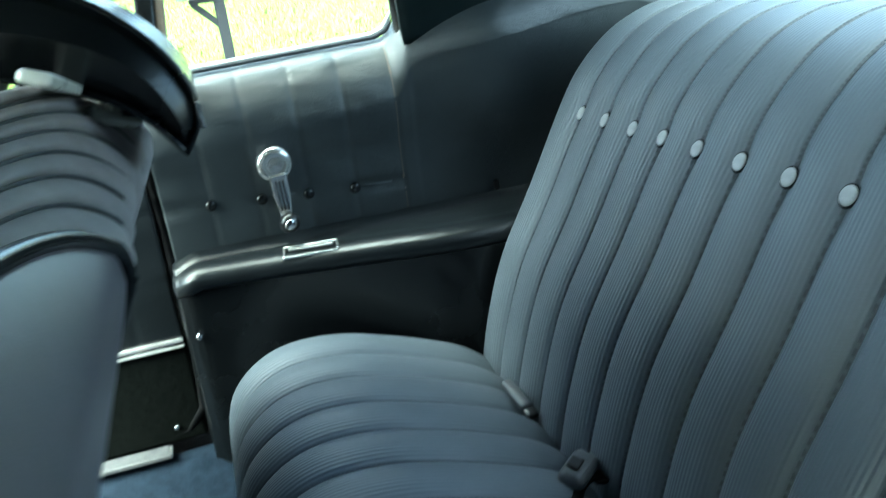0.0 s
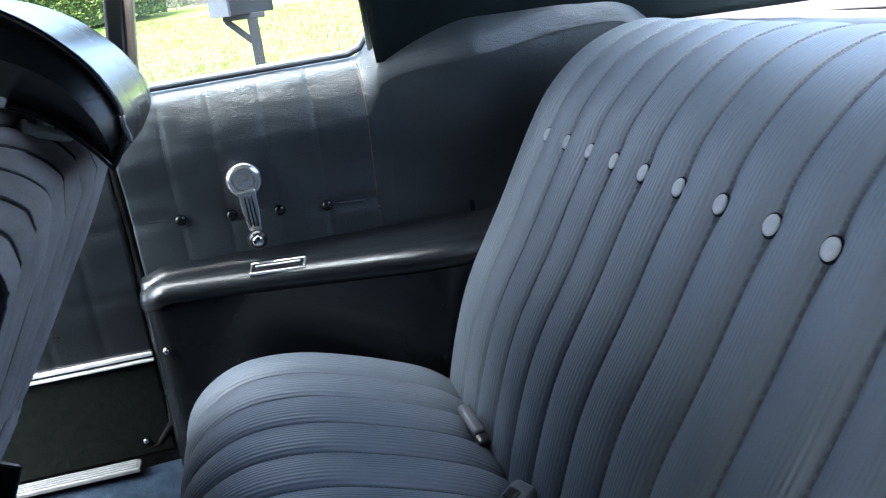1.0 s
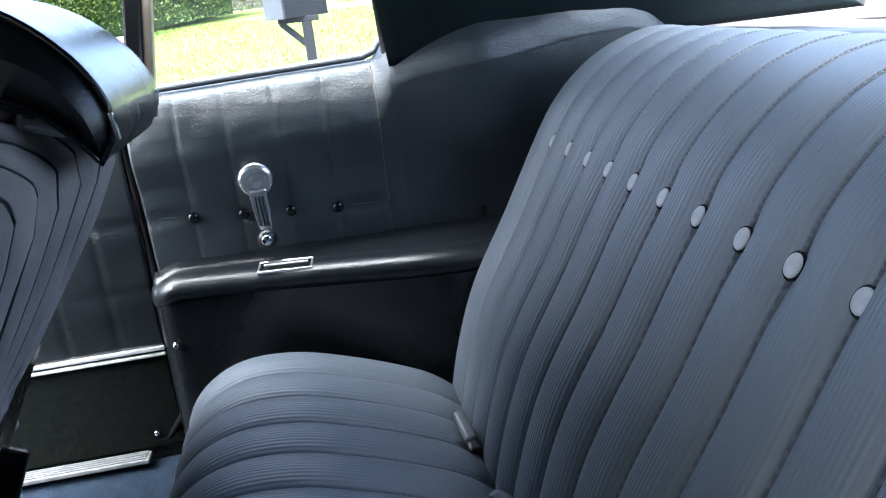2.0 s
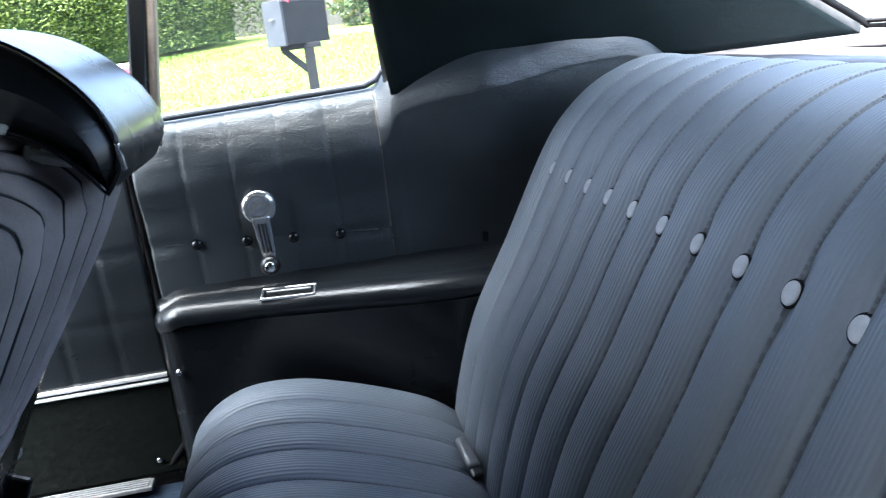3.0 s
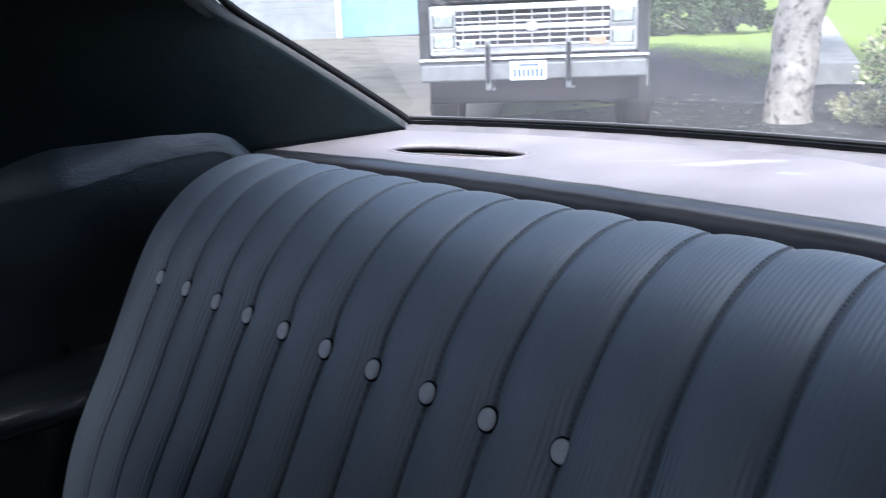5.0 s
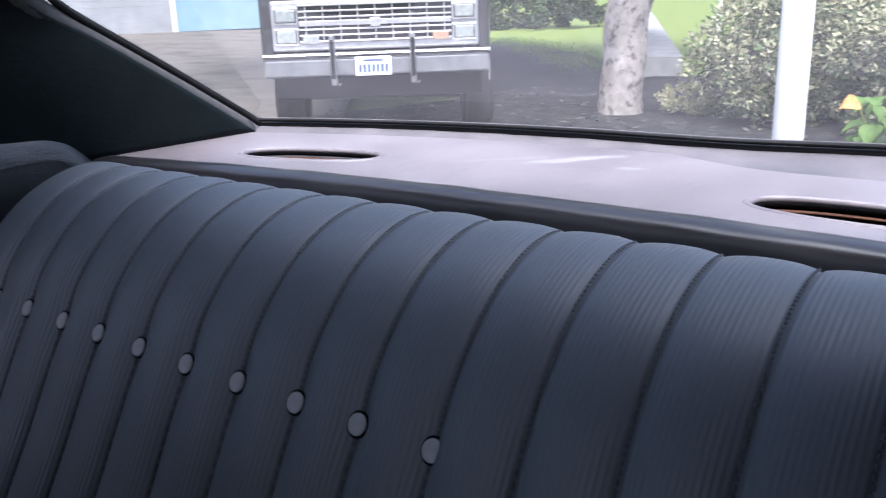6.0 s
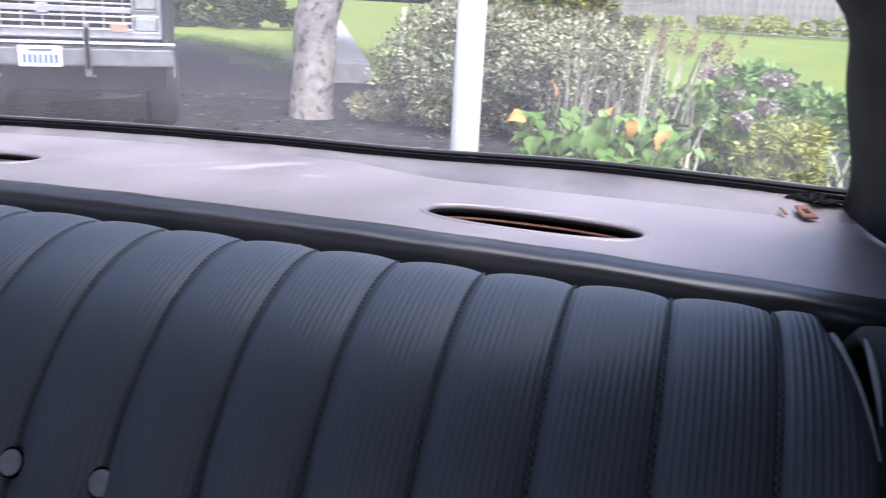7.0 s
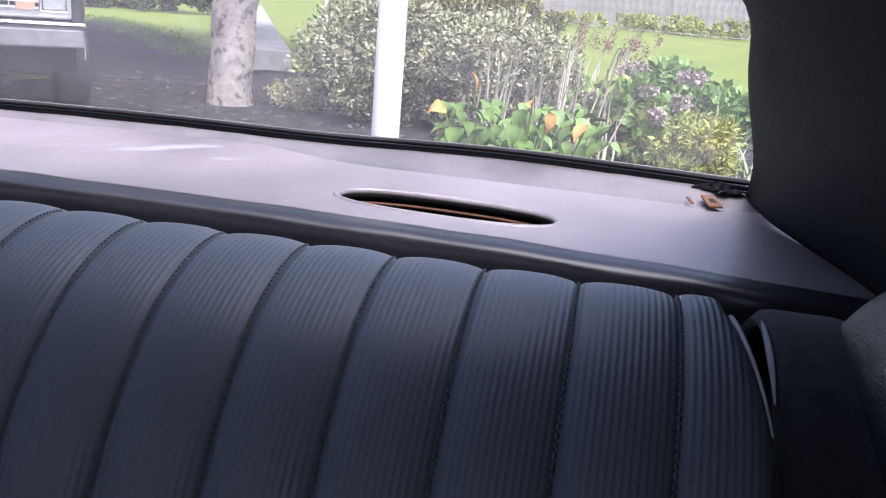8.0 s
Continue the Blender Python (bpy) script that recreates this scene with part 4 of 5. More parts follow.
# ---- small fittings ----
crank = thing("window_crank", "chrome window crank with black knob on the side panel", "window crank", at=(-0.003, 0.740, 0.791))
part("escutcheon", lathe("escutcheon", [(0.027, 0), (0.027, 0.004), (0.024, 0.007), (0.020, 0.008)], M_CHROME, 28, pose(0, 0, 0, 90, 0, 0)), crank)
part("hub", lathe("hub", [(0.020, 0.006), (0.0255, 0.009), (0.0265, 0.0135), (0.0255, 0.0175), (0.0215, 0.0205), (0.0165, 0.0220), (0.0150, 0.0212), (0.0080, 0.0228), (0.0005, 0.0232)], M_SATIN, 28, pose(0, 0, 0, 90, 0, 0)), crank)
arm = part("arm", extruded("arm", [(-0.0135, 0.012), (0.0135, 0.012), (0.0125, -0.020), (0.0095, -0.052), (0.0060, -0.060), (-0.0060, -0.060), (-0.0095, -0.052), (-0.0125, -0.020)], 0.009, M_SATIN, pose(0.001, -0.0235, -0.026, 4, -2.5, 0), 0.0025), crank)
for dx in (-0.005, 0.0, 0.005):
    part("groove", box("groove", (0.0020, 0.002, 0.046), M_BLACK, 0.0006, (0.002 + dx, -0.0246, -0.046), (4, -2.5, 0)), arm)
part("knob", lathe("knob", [(0.008, 0.0), (0.010, 0.006), (0.014, 0.011), (0.0155, 0.018), (0.013, 0.025), (0.007, 0.029), (0.0005, 0.030)], M_BLACK, 20, pose(0.004, -0.020, -0.085, 90, 0, 0)), crank, "black plastic knob")
part("knob_cap", lathe("knob_cap", [(0.008, 0.0275), (0.0085, 0.0295), (0.006, 0.0315), (0.0005, 0.032)], M_CHROME, 16, pose(0.004, -0.020, -0.085, 90, 0, 0)), crank)

ash = thing("ashtray", "chrome-framed ashtray set in the armrest ledge", "ashtray", at=(0.022, 0.682, 0.6665))
ash.rotation_euler = Euler((radians(16), 0, radians(-9)))
for nm, size, at in (("frame_side", (0.082, 0.004, 0.005), (0, -0.0125, 0)), ("frame_side", (0.082, 0.004, 0.005), (0, 0.0125, 0)), ("frame_end", (0.004, 0.024, 0.005), (-0.039, 0, 0)), ("frame_end", (0.004, 0.024, 0.005), (0.039, 0, 0))):
    part(nm, box(nm, size, M_SATIN, 0.0015, at), ash)
part("lid", box("lid", (0.075, 0.021, 0.004), M_SMOOTH, 0.0015, (0, 0, -0.001)), ash, "black ashtray lid")
part("bright_bar", box("bright_bar", (0.066, 0.004, 0.003), M_MOLDING, 0.001, (0, 0.003, 0.002)), ash)

buckle = thing("seat_belt_sleeve", "grey and black seat belt sleeve in the seat crease", "seat belt", at=(0.222, 0.412, 0.497))
buckle.rotation_euler = Euler((0, radians(10), radians(-84)))
part("sleeve", box("sleeve", (0.062, 0.017, 0.013), M_BELT_GREY, 0.006, (0.0, 0, 0.004), (0, 0, 0), 3), buckle, "grey plastic sleeve")
part("tip", box("tip", (0.018, 0.016, 0.010), M_BLACK, 0.004, (0.038, 0, 0.002)), buckle)
belt = thing("seat_belt", "coiled black lap belt with grey buckle on the cushion", "seat belt", at=(0.226, 0.195, 0.496))
coil = [(0.030 * math.cos(w * 0.5) - 0.02 + 0.003 * w, 0.028 * math.sin(w * 0.5) - 0.012 * w * 0.5, 0.004 + 0.003 * math.sin(w)) for w in np.linspace(0, 9, 40)]
part("webbing", tube("webbing", coil, 0.009, M_RUBBER, 8, squash=0.5), belt, "black belt webbing")
part("buckle", box("buckle", (0.048, 0.031, 0.020), M_BELT_GREY, 0.009, (-0.010, 0.016, 0.016), (12, -10, 35), 4), belt, "grey plastic buckle")
part("push_button", box("push_button", (0.016, 0.014, 0.005), M_BLACK, 0.002, (-0.014, 0.014, 0.0272), (12, -10, 35)), belt)

# ---- front passenger seat ----
FS_Y = 0.27


def arch(u, w):
    """Horseshoe curves on the seat's back: u from the inner panel (0) to the rim (1), w from -1 (foot) over the tip to 1 (crest)."""
    tip, mid = 0.050 + 0.520 * u, 0.868 + 0.050 * u
    high = 0.095 - 0.003 * u if w > 0 else 0.41 - 0.11 * u
    ang = w * math.pi / 2
    power = 2.2 if w > 0 else 2.6
    c, s = abs(math.cos(ang)) ** (2 / power), abs(math.sin(ang)) ** (2 / power)
    return -0.36 + (tip + 0.36) * c, mid + high * math.copysign(s, w)


def arch_depth(u, z):
    """The seat's back bulges at its middle, rolls over at the crest and leans forward towards its foot."""
    return -0.154 - 0.010 * math.sin(math.pi * u) - 0.53 * max(0.0, 0.875 - z) - 0.55 * max(0.0, z - 0.90)


front_seat = thing("front_seat", "dark front seat with horseshoe-pleated back and headrest", "car seat")
RINGS = 7


def ring_sheet(k):
    def fn(u, v):
        uu = (k + v) / RINGS
        y, z = arch(uu, 2 * u - 1)
        crown = 0.0085 * (1 - abs(2 * v - 1) ** 2.4)
        return Vector((arch_depth(uu, z) + crown + 0.003 * noise.noise(Vector((y * 6, z * 9, k))) - 0.02 * max(0, z - 0.95), y, z))
    return fn


for k in range(RINGS):
    ob = part("pleat", grid("pleat", ring_sheet(k), 72, 8, M_PLEAT_CLOTH), front_seat, "dark cloth pleat" if k == 0 else "")
    thicken(ob, 0.004, 1)


# dark cord laid along each seam adds the crease shade between pleats
for k in range(1, RINGS):
    row = [arch(k / RINGS, -0.995 + 1.99 * j / 60) for j in range(61)]
    part("pleat_seam", tube("pleat_seam", [Vector((arch_depth(k / RINGS, z) + 0.0035, y, z)) for y, z in row], 0.0014, M_WELT, 6), front_seat, "dark cord for the crease shade along the seam" if k == 1 else "")


def inner_panel(u, v):
    y, z = arch(0.0, 2 * u - 1)
    cy, cz = -0.33, 0.870
    e = v
    zz = cz + (z - cz) * e * 0.97
    return Vector((arch_depth(0, zz) + 0.002 + 0.004 * (1 - e ** 4), cy + (y - cy) * e * 0.985, zz))


part("back_panel", grid("back_panel", inner_panel, 48, 12, M_GREY_PANEL), front_seat, "smooth grey vinyl back panel")
part("piping", tube("piping", [Vector((arch_depth(0, z) + 0.004, y, z)) for y, z in (arch(0.0, -0.999 + 1.998 * k / 48) for k in range(49))], 0.0055, M_SMOOTH, 8), front_seat, "black piping round the panel")


def seat_body(u, v):
    """The dark body that carries the pleated face: u across, v round its section."""
    y = -0.345 + 0.915 * u
    best = 0.88
    for w in range(0, 41):
        yy, zz = arch(1.0, w / 40)
        if yy >= y - 0.006:
            best = max(best, zz)
    low = 0.838 + 0.03 * smooth_step(0.42, 0.57, y)
    rows = [(-0.43, 0.40), (-0.345, 0.56), (-0.27, 0.70), (-0.200, low - 0.02), (-0.206, low + 0.01), (-0.222, 0.5 * (low + best)), (-0.250, best - 0.014), (-0.256, best - 0.006), (-0.280, best - 0.02), (-0.31, 0.84), (-0.42, 0.66), (-0.52, 0.46), (-0.50, 0.40)]
    q = spline([(x, 0, z) for x, z in rows], v)
    return Vector((q.x, y, q.z))


bodyob = part("backrest", grid("backrest", seat_body, 40, 60, M_SMOOTH), front_seat, "black vinyl backrest shell")
for ex in (0.0, 1.0):
    loop = [seat_body(ex, k / 40) for k in range(41)]
    part("side_cap", mesh_of("side_cap", loop, [tuple(range(41))], M_SMOOTH, False), front_seat)
HEAD = [(-0.105, 0.905), (-0.088, 0.935), (-0.090, 0.965), (-0.112, 1.005), (-0.155, 1.045), (-0.21, 1.070), (-0.28, 1.078), (-0.335, 1.060), (-0.350, 1.042), (-0.31, 1.018), (-0.25, 0.998), (-0.190, 0.979), (-0.150, 0.957), (-0.122, 0.929)]


HEAD_SPINE = [spline([(-0.103, 0, 0.925), (-0.112, 0, 0.955), (-0.142, 0, 0.995), (-0.205, 0, 1.027), (-0.28, 0, 1.042), (-0.335, 0, 1.044)], k / 80) for k in range(81)]


def head_round(u, v):
    q = spline([(x, 0, z) for x, z in HEAD + HEAD[:1]], u)
    c = min(HEAD_SPINE, key=lambda m: (m - q).length)
    e = abs(2 * v - 1)
    k = 1.0 if e < 0.75 else math.sqrt(max(0.0, 1 - ((e - 0.75) / 0.25) ** 2)) * 0.25 + 0.75
    if e > 0.999:
        k = 0.0
    q = c + (q - c) * k
    return Vector((q.x, 0.29 + 0.30 * v, q.z))


headrest = part("headrest", grid("headrest", head_round, 60, 24, M_SMOOTH, loop_u=True), front_seat, "glossy black vinyl headrest")
part("piping", tube("piping", [Vector((q.x, 0.300, q.z)) for q in (spline([(x, 0, z) for x, z in HEAD + HEAD[:1]], k / 60) for k in range(60))], 0.003, M_SMOOTH, 8, closed=True), headrest)
BR = pose(-0.1637, 0.352, 0.940, -21, -15, -48)
part("edge_clip", box("edge_clip", (0.004, 0.007, 0.026), M_SATIN, 0.001, (-0.086, 0.300, 0.938), (0, -6, 0)), headrest, "small chrome edge clip")
# pale colour carries the light that the chrome bracket would reflect
bracket = part("bracket", box("bracket", (0.018, 0.048, 0.010), M_LIT_METAL, 0.003), front_seat, "chrome headrest bracket", BR)
part("bracket_clip", box("bracket_clip", (0.014, 0.010, 0.013), M_LIT_METAL, 0.003), bracket, "", pose(0.002, -0.004, 0.009))
part("bracket_slot", box("bracket_slot", (0.006, 0.016, 0.005), M_BLACK, 0.001), bracket, "", pose(0.0075, 0.010, 0.0040))
part("bracket_end", box("bracket_end", (0.018, 0.006, 0.022), M_LIT_METAL, 0.002), bracket, "", pose(0.001, -0.026, -0.004))
part("post", tube("post", [(-0.235, 0.36, 0.90), (-0.240, 0.37, 1.02)], 0.006, M_CHROME, 12), front_seat, "chrome headrest post")
part("post", tube("post", [(-0.235, 0.50, 0.88), (-0.240, 0.51, 1.02)], 0.006, M_CHROME, 12), front_seat)
# pale colour puts the sky's reflection on this crest bar
part("crest_bar", box("crest_bar", (0.022, 0.24, 0.010), M_LIT_METAL, 0.003, (-0.186, 0.215, 0.991), (-8, 20, 0)), front_seat, "pale bar on the seat's crest, sky reflection in its colour")
part("cushion", box("cushion", (0.50, 0.62, 0.14), M_PLEAT_CLOTH, 0.05, (-0.70, FS_Y, 0.45), (0, 6, 0), 4), front_seat, "black seat cushion")
part("base", box("base", (0.50, 0.50, 0.09), M_BLACK, 0.015, (-0.64, FS_Y, 0.355)), front_seat, "black seat base")
part("hinge", box("hinge", (0.06, 0.012, 0.10), M_BLACK, 0.005, (-0.40, 0.580, 0.46), (0, 25, 0)), front_seat)
part("hinge_bolt", lathe("hinge_bolt", [(0.011, 0), (0.011, 0.005), (0.008, 0.009), (0.003, 0.011), (0.0005, 0.0115)], M_BRUSHED, 16, pose(-0.370, 0.582, 0.535, 90, 0, 60)), front_seat, "chrome hinge bolt")
part("release_lever", box("release_lever", (0.010, 0.012, 0.050), M_BRUSHED, 0.003, (-0.355, 0.580, 0.575), (0, 20, 0)), front_seat, "chrome release lever")

# ---- the car's outer body, around the cabin ----
body = thing("car_body", "black painted car body around the cabin", "car")
part("deck", grid("deck", lambda u, v: Vector((1.10 + 1.0 * u, MID + (2 * v - 1) * (0.80 - 0.10 * u), 0.865 - 0.13 * u - 0.06 * (2 * v - 1) ** 4)), 12, 12, M_PAINT), body, "black trunk lid")
part("roof_skin", grid("roof_skin", lambda u, v: Vector((-0.72 + 1.27 * u, MID + (2 * v - 1) * 0.66, 1.375 - 0.06 * (2 * v - 1) ** 2 - 0.05 * u * u)), 16, 12, M_PAINT), body)
for side in (1, -1):
    part("quarter_skin", grid("quarter_skin", lambda u, v: Vector((-0.18 + 2.28 * u, MID + side * (0.80 + 0.10 * math.sin(math.pi * v) - 0.06 * u), 0.25 + (0.62 - 0.09 * u) * v)), 16, 10, M_PAINT), body)
part("door_skin", grid("door_skin", lambda u, v: Vector((-1.10 + 0.92 * u, MID + 0.80 + 0.10 * math.sin(math.pi * v), 0.25 + 0.66 * v)), 10, 10, M_PAINT), body)
part("underbody", box("underbody", (3.2, 1.5, 0.05), M_BLACK, 0.01, (0.5, MID, 0.25)), body)
part("tail", box("tail", (0.06, 1.4, 0.5), M_PAINT, 0.02, (2.10, MID, 0.48)), body)
tyre = lathe("tyre", [(0.18, -0.09), (0.30, -0.09), (0.33, -0.06), (0.335, 0.0), (0.33, 0.06), (0.30, 0.09), (0.18, 0.09)], M_TYRE, 32)
for side in (1, -1):
    part("tyre", tyre, body, "", pose(0.95, MID + side * 0.72, 0.335, 90, 0, 0))
part("hood", grid("hood", lambda u, v: Vector((-1.30 - 1.35 * u, MID + (2 * v - 1) * (0.80 - 0.06 * u), 0.905 - 0.10 * u * u - 0.04 * (2 * v - 1) ** 4)), 12, 12, M_PAINT), body, "black hood")
for side in (1, -1):
    part("front_fender", grid("front_fender", lambda u, v: Vector((-1.12 - 1.53 * u, MID + side * (0.80 + 0.09 * math.sin(math.pi * v) - 0.05 * u), 0.25 + (0.62 - 0.06 * u) * v)), 12, 10, M_PAINT), body)
    part("tyre", tyre, body, "", pose(-1.95, MID + side * 0.72, 0.335, 90, 0, 0))
part("nose", box("nose", (0.08, 1.5, 0.48), M_PAINT, 0.03, (-2.66, MID, 0.53)), body)


# ---- outside: ground ----
def lawn_height(x, y):
    return 1.25 * smooth_step(9.6, 25.0, y) * smooth_step(12, 4, x) + 0.80 * min(max((x - 11.6) / 11.0, 0), 1) * smooth_step(4.5, 1.0, y) * smooth_step(60, 40, x) + 0.02 * noise.noise(Vector((x * 0.6, y * 0.6, 0)))


def ground_fn(u, v):
    a, b = 2 * u - 1, 2 * v - 1
    x, y = math.copysign(abs(a) ** 3, a) * 600 + 8 * a, math.copysign(abs(b) ** 3, b) * 600 + 8 * b
    return Vector((x, y, lawn_height(x, y) - 0.03))


ground = thing("ground", "green mown lawn sloping up from the street", "lawn", kind="structure", me=grid("ground", ground_fn, 120, 120, M_GRASS_SOIL))


def sheet(name, corners, z, material, label, category, n=12, rise=0.0):
    c = [Vector((*p, 0)) for p in corners]

    def fn(u, v):
        p = c[0].lerp(c[1], u).lerp(c[3].lerp(c[2], u), v)
        return Vector((p.x, p.y, z + rise * smooth_step(13.0, 23.0, p.y) + 0.006 * noise.noise(Vector((p.x * 1.5, p.y * 1.5, 0)))))
    ob = thing(name, label, category, kind="structure", me=grid(name, fn, n, n, material))
    return thicken(ob, 0.012)


sheet("road", [(-25, -7), (2.6, -7), (2.6, 10.1), (-25, 11.9)], 0.006, M_ASPHALT, "worn grey-brown asphalt by the car", "road", 24)
sheet("bed_soil", [(2.6, -7), (11.3, -7), (11.35, 4.1), (2.6, 7.0)], 0.012, M_SOIL, "dark bark mulch bed with scattered litter", "soil", 24)
# this strip's dark colour carries the shade lying on the asphalt
sheet("drive_edge", [(8.7, 3.7), (13.2, 5.6), (19.5, 12.0), (7.9, 6.9)], 0.018, M_SHADED_DRIVE, "asphalt beside the garden bed, shade put into its dark colour", "asphalt", 16)
sheet("driveway", [(2.6, 5.2), (5.2, 4.6), (28, 23.5), (12, 34)], 0.026, M_DRIVE, "tan concrete driveway", "driveway", 40, rise=0.36)


# ---- foliage ----
def leaf_cloud(name, count, material, place, size, rng, shape=2.0, fold=0.2, tilt=1.0):
    """Many small folded leaves at the places that place(rng) gives."""
    verts, faces = [], []
    for _ in range(count):
        p, out = place(rng)
        d = (out + Vector((rng.uniform(-1, 1), rng.uniform(-1, 1), rng.uniform(-0.7, 0.9))) * tilt).normalized()
        side = d.cross(Vector((rng.uniform(-1, 1), rng.uniform(-1, 1), rng.uniform(-1, 1)))).normalized()
        up = side.cross(d)
        ln = size * rng.uniform(0.6, 1.3)
        w = ln / shape * 0.5
        o = len(verts)
        verts += [p, p + d * ln * 0.5 + side * w + up * w * fold, p + d * ln, p + d * ln * 0.5 - side * w + up * w * fold, p + d * ln * 0.5]
        faces += [(o, o + 1, o + 4), (o + 1, o + 2, o + 4), (o + 2, o + 3, o + 4), (o + 3, o, o + 4)]
    return mesh_of(name, verts, faces, material, False)


def clumps(centre, radii, n, rng):
    """Places on the skins of n small balls that fill an uneven bush."""
    balls = []
    for _ in range(n):
        while True:
            q = Vector((rng.uniform(-1, 1), rng.uniform(-1, 1), rng.uniform(-1, 1)))
            if 0.25 < q.length < 1:
                break
        balls.append((Vector(centre) + Vector((q.x * radii[0], q.y * radii[1], q.z * radii[2])), rng.uniform(0.16, 0.34) * min(radii)))

    def place(r):
        c, rad = r.choice(balls)
        d = Vector((r.gauss(0, 1), r.gauss(0, 1), r.gauss(0, 1))).normalized()
        p = c + d * rad * r.uniform(0.55, 1.1)
        p.z = max(p.z, 0.02)
        return p, d
    return place


def bush(name, label, centre, radii, material, count, size, seed, shape=2.0, n=40, second=None, category="bush", mix=5):
    rng = random.Random(seed)
    ob = thing(name, label, category, at=(centre[0], centre[1], 0.0))
    place = clumps((0, 0, centre[2]), radii, n, rng)
    part("foliage", leaf_cloud("foliage", count, material, place, size, rng, shape), ob)
    if second:
        part("foliage", leaf_cloud("foliage", count // mix, second, place, size, rng, shape), ob)
    stems = []
    for k in range(6):
        w = rng.uniform(0, 6.28)
        part("stem", tube("stem", [(0.05 * math.cos(w), 0.05 * math.sin(w), 0), (0.3 * radii[0] * math.cos(w), 0.3 * radii[1] * math.sin(w), centre[2] * 0.6), (0.7 * radii[0] * math.cos(w), 0.7 * radii[1] * math.sin(w), centre[2] * 1.2)], [0.014, 0.010, 0.005], M_BARK, 6), ob)
    return ob


def grass_patch(label, area, count, height, seed, bare=lambda x, y: False):
    rng = random.Random(seed)
    verts, faces = [], []
    (x0, x1), (y0, y1) = area
    for _ in range(count):
        x, y = rng.uniform(x0, x1), rng.uniform(y0, y1)
        if bare(x, y):
            continue
        z = lawn_height(x, y) - 0.03
        w, h, a = rng.uniform(0.006, 0.012), height * rng.uniform(0.5, 1.3), rng.uniform(0, 6.28)
        dx, dy = math.cos(a), math.sin(a)
        o = len(verts)
        verts += [(x - dy * w, y + dx * w, z), (x + dy * w, y - dx * w, z), (x + dx * h * 0.5, y + dy * h * 0.5, z + h)]
        faces.append((o, o + 1, o + 2))
    return thing("grass", label, "grass", kind="stuff", me=mesh_of("grass", verts, faces, M_LEAF_GRASS, False))


grass_patch("short mown grass blades on the lawn", ((-7, 3.8), (10.6, 20)), 80000, 0.06, 5)

# ragged grass along the far edge of the shaded drive
edge_rng = random.Random(15)
verts, faces = [], []
for _ in range(9000):
    t = edge_rng.random()
    x, y = 11.6 + 8.4 * t + edge_rng.gauss(0, 0.42), 4.9 + 7.6 * t + edge_rng.gauss(0, 0.42)
    w, h, a = edge_rng.uniform(0.006, 0.012), 0.045 * edge_rng.uniform(0.4, 1.3), edge_rng.uniform(0, 6.28)
    dx, dy = math.cos(a), math.sin(a)
    o = len(verts)
    verts += [(x - dy * w, y + dx * w, 0.0), (x + dy * w, y - dx * w, 0.0), (x + dx * h * 0.5, y + dy * h * 0.5, h)]
    faces.append((o, o + 1, o + 2))
thing("grass", "ragged grass growing over the edge of the asphalt", "grass", kind="stuff", me=mesh_of("grass", verts, faces, M_LEAF_GRASS, False))

# ---- mailbox on its post ----
mail = thing("mailbox", "dark grey mailbox with red flag on a wooden post", "mailbox", at=(0.13, 5.10, -0.02))
part("post", box("post", (0.065, 0.065, 1.02), M_MAILBOX, 0.006, (0, 0, 0.49)), mail, "dark painted post")
part("brace", box("brace", (0.22, 0.040, 0.040), M_MAILBOX, 0.005, (-0.085, 0, 0.895), (0, 45, 0)), mail)
part("arm", box("arm", (0.26, 0.07, 0.035), M_MAILBOX, 0.005, (-0.05, 0, 0.985)), mail)
arch = [(-0.085, 0.0), (0.085, 0.0), (0.085, 0.262), (0.075, 0.272), (-0.075, 0.272), (-0.085, 0.262)]
MB = pose(-0.06, 0.03, 1.00, 0, 0, -49)
part("box", extruded("box", arch, 0.36, M_MAILBOX, MB @ pose(0, -0.16, 0), 0.003), mail, "dark grey metal box")
part("door", extruded("door", [(x * 1.04, z * 1.02 - 0.003) for x, z in arch], 0.02, M_MAILDOOR, MB @ pose(0, -0.18, 0), 0.003), mail, "lighter grey mailbox door")
part("door_handle", box("door_handle", (0.03, 0.02, 0.012), M_CHROME, 0.003, (0, 0, 0)), mail, "", MB @ pose(0, -0.19, 0.16))
part("flag", box("flag", (0.035, 0.012, 0.22), M_RED, 0.003, (-0.10, -0.10, 1.36)), mail, "raised red flag")

# ---- hedge, fence and the far side of the street ----
rng = random.Random(3)
hedge = thing("hedge", "dense green hedge along the lawn", "hedge", kind="structure")


def hedge_place(x0, x1, y0, y1, z1, seed):
    r0 = random.Random(seed)
    tops = [r0.uniform(0.8, 1.15) for _ in range(40)]

    def place(r):
        u = r.random()
        x, y = x0 + (x1 - x0) * u, y0 + (y1 - y0) * u
        h = z1 * tops[int(u * 39)]
        z = h * r.random() ** 0.7
        bulge = 0.9 * math.sqrt(max(0.0, 1 - (z / (h + 0.01)) ** 4)) * (0.8 + 0.4 * noise.noise(Vector((u * 14, z * 1.2, seed))))
        nx, ny = (y1 - y0), -(x1 - x0)
        ln = math.hypot(nx, ny)
        nx, ny = nx / ln, ny / ln
        s = r.choice((-1, 1, 1)) * (1 if ny < 0 else -1)
        return Vector((x + nx * s * bulge, y + ny * s * bulge, z + lawn_height(x, y))), Vector((nx * s, ny * s, 0.3))
    return place


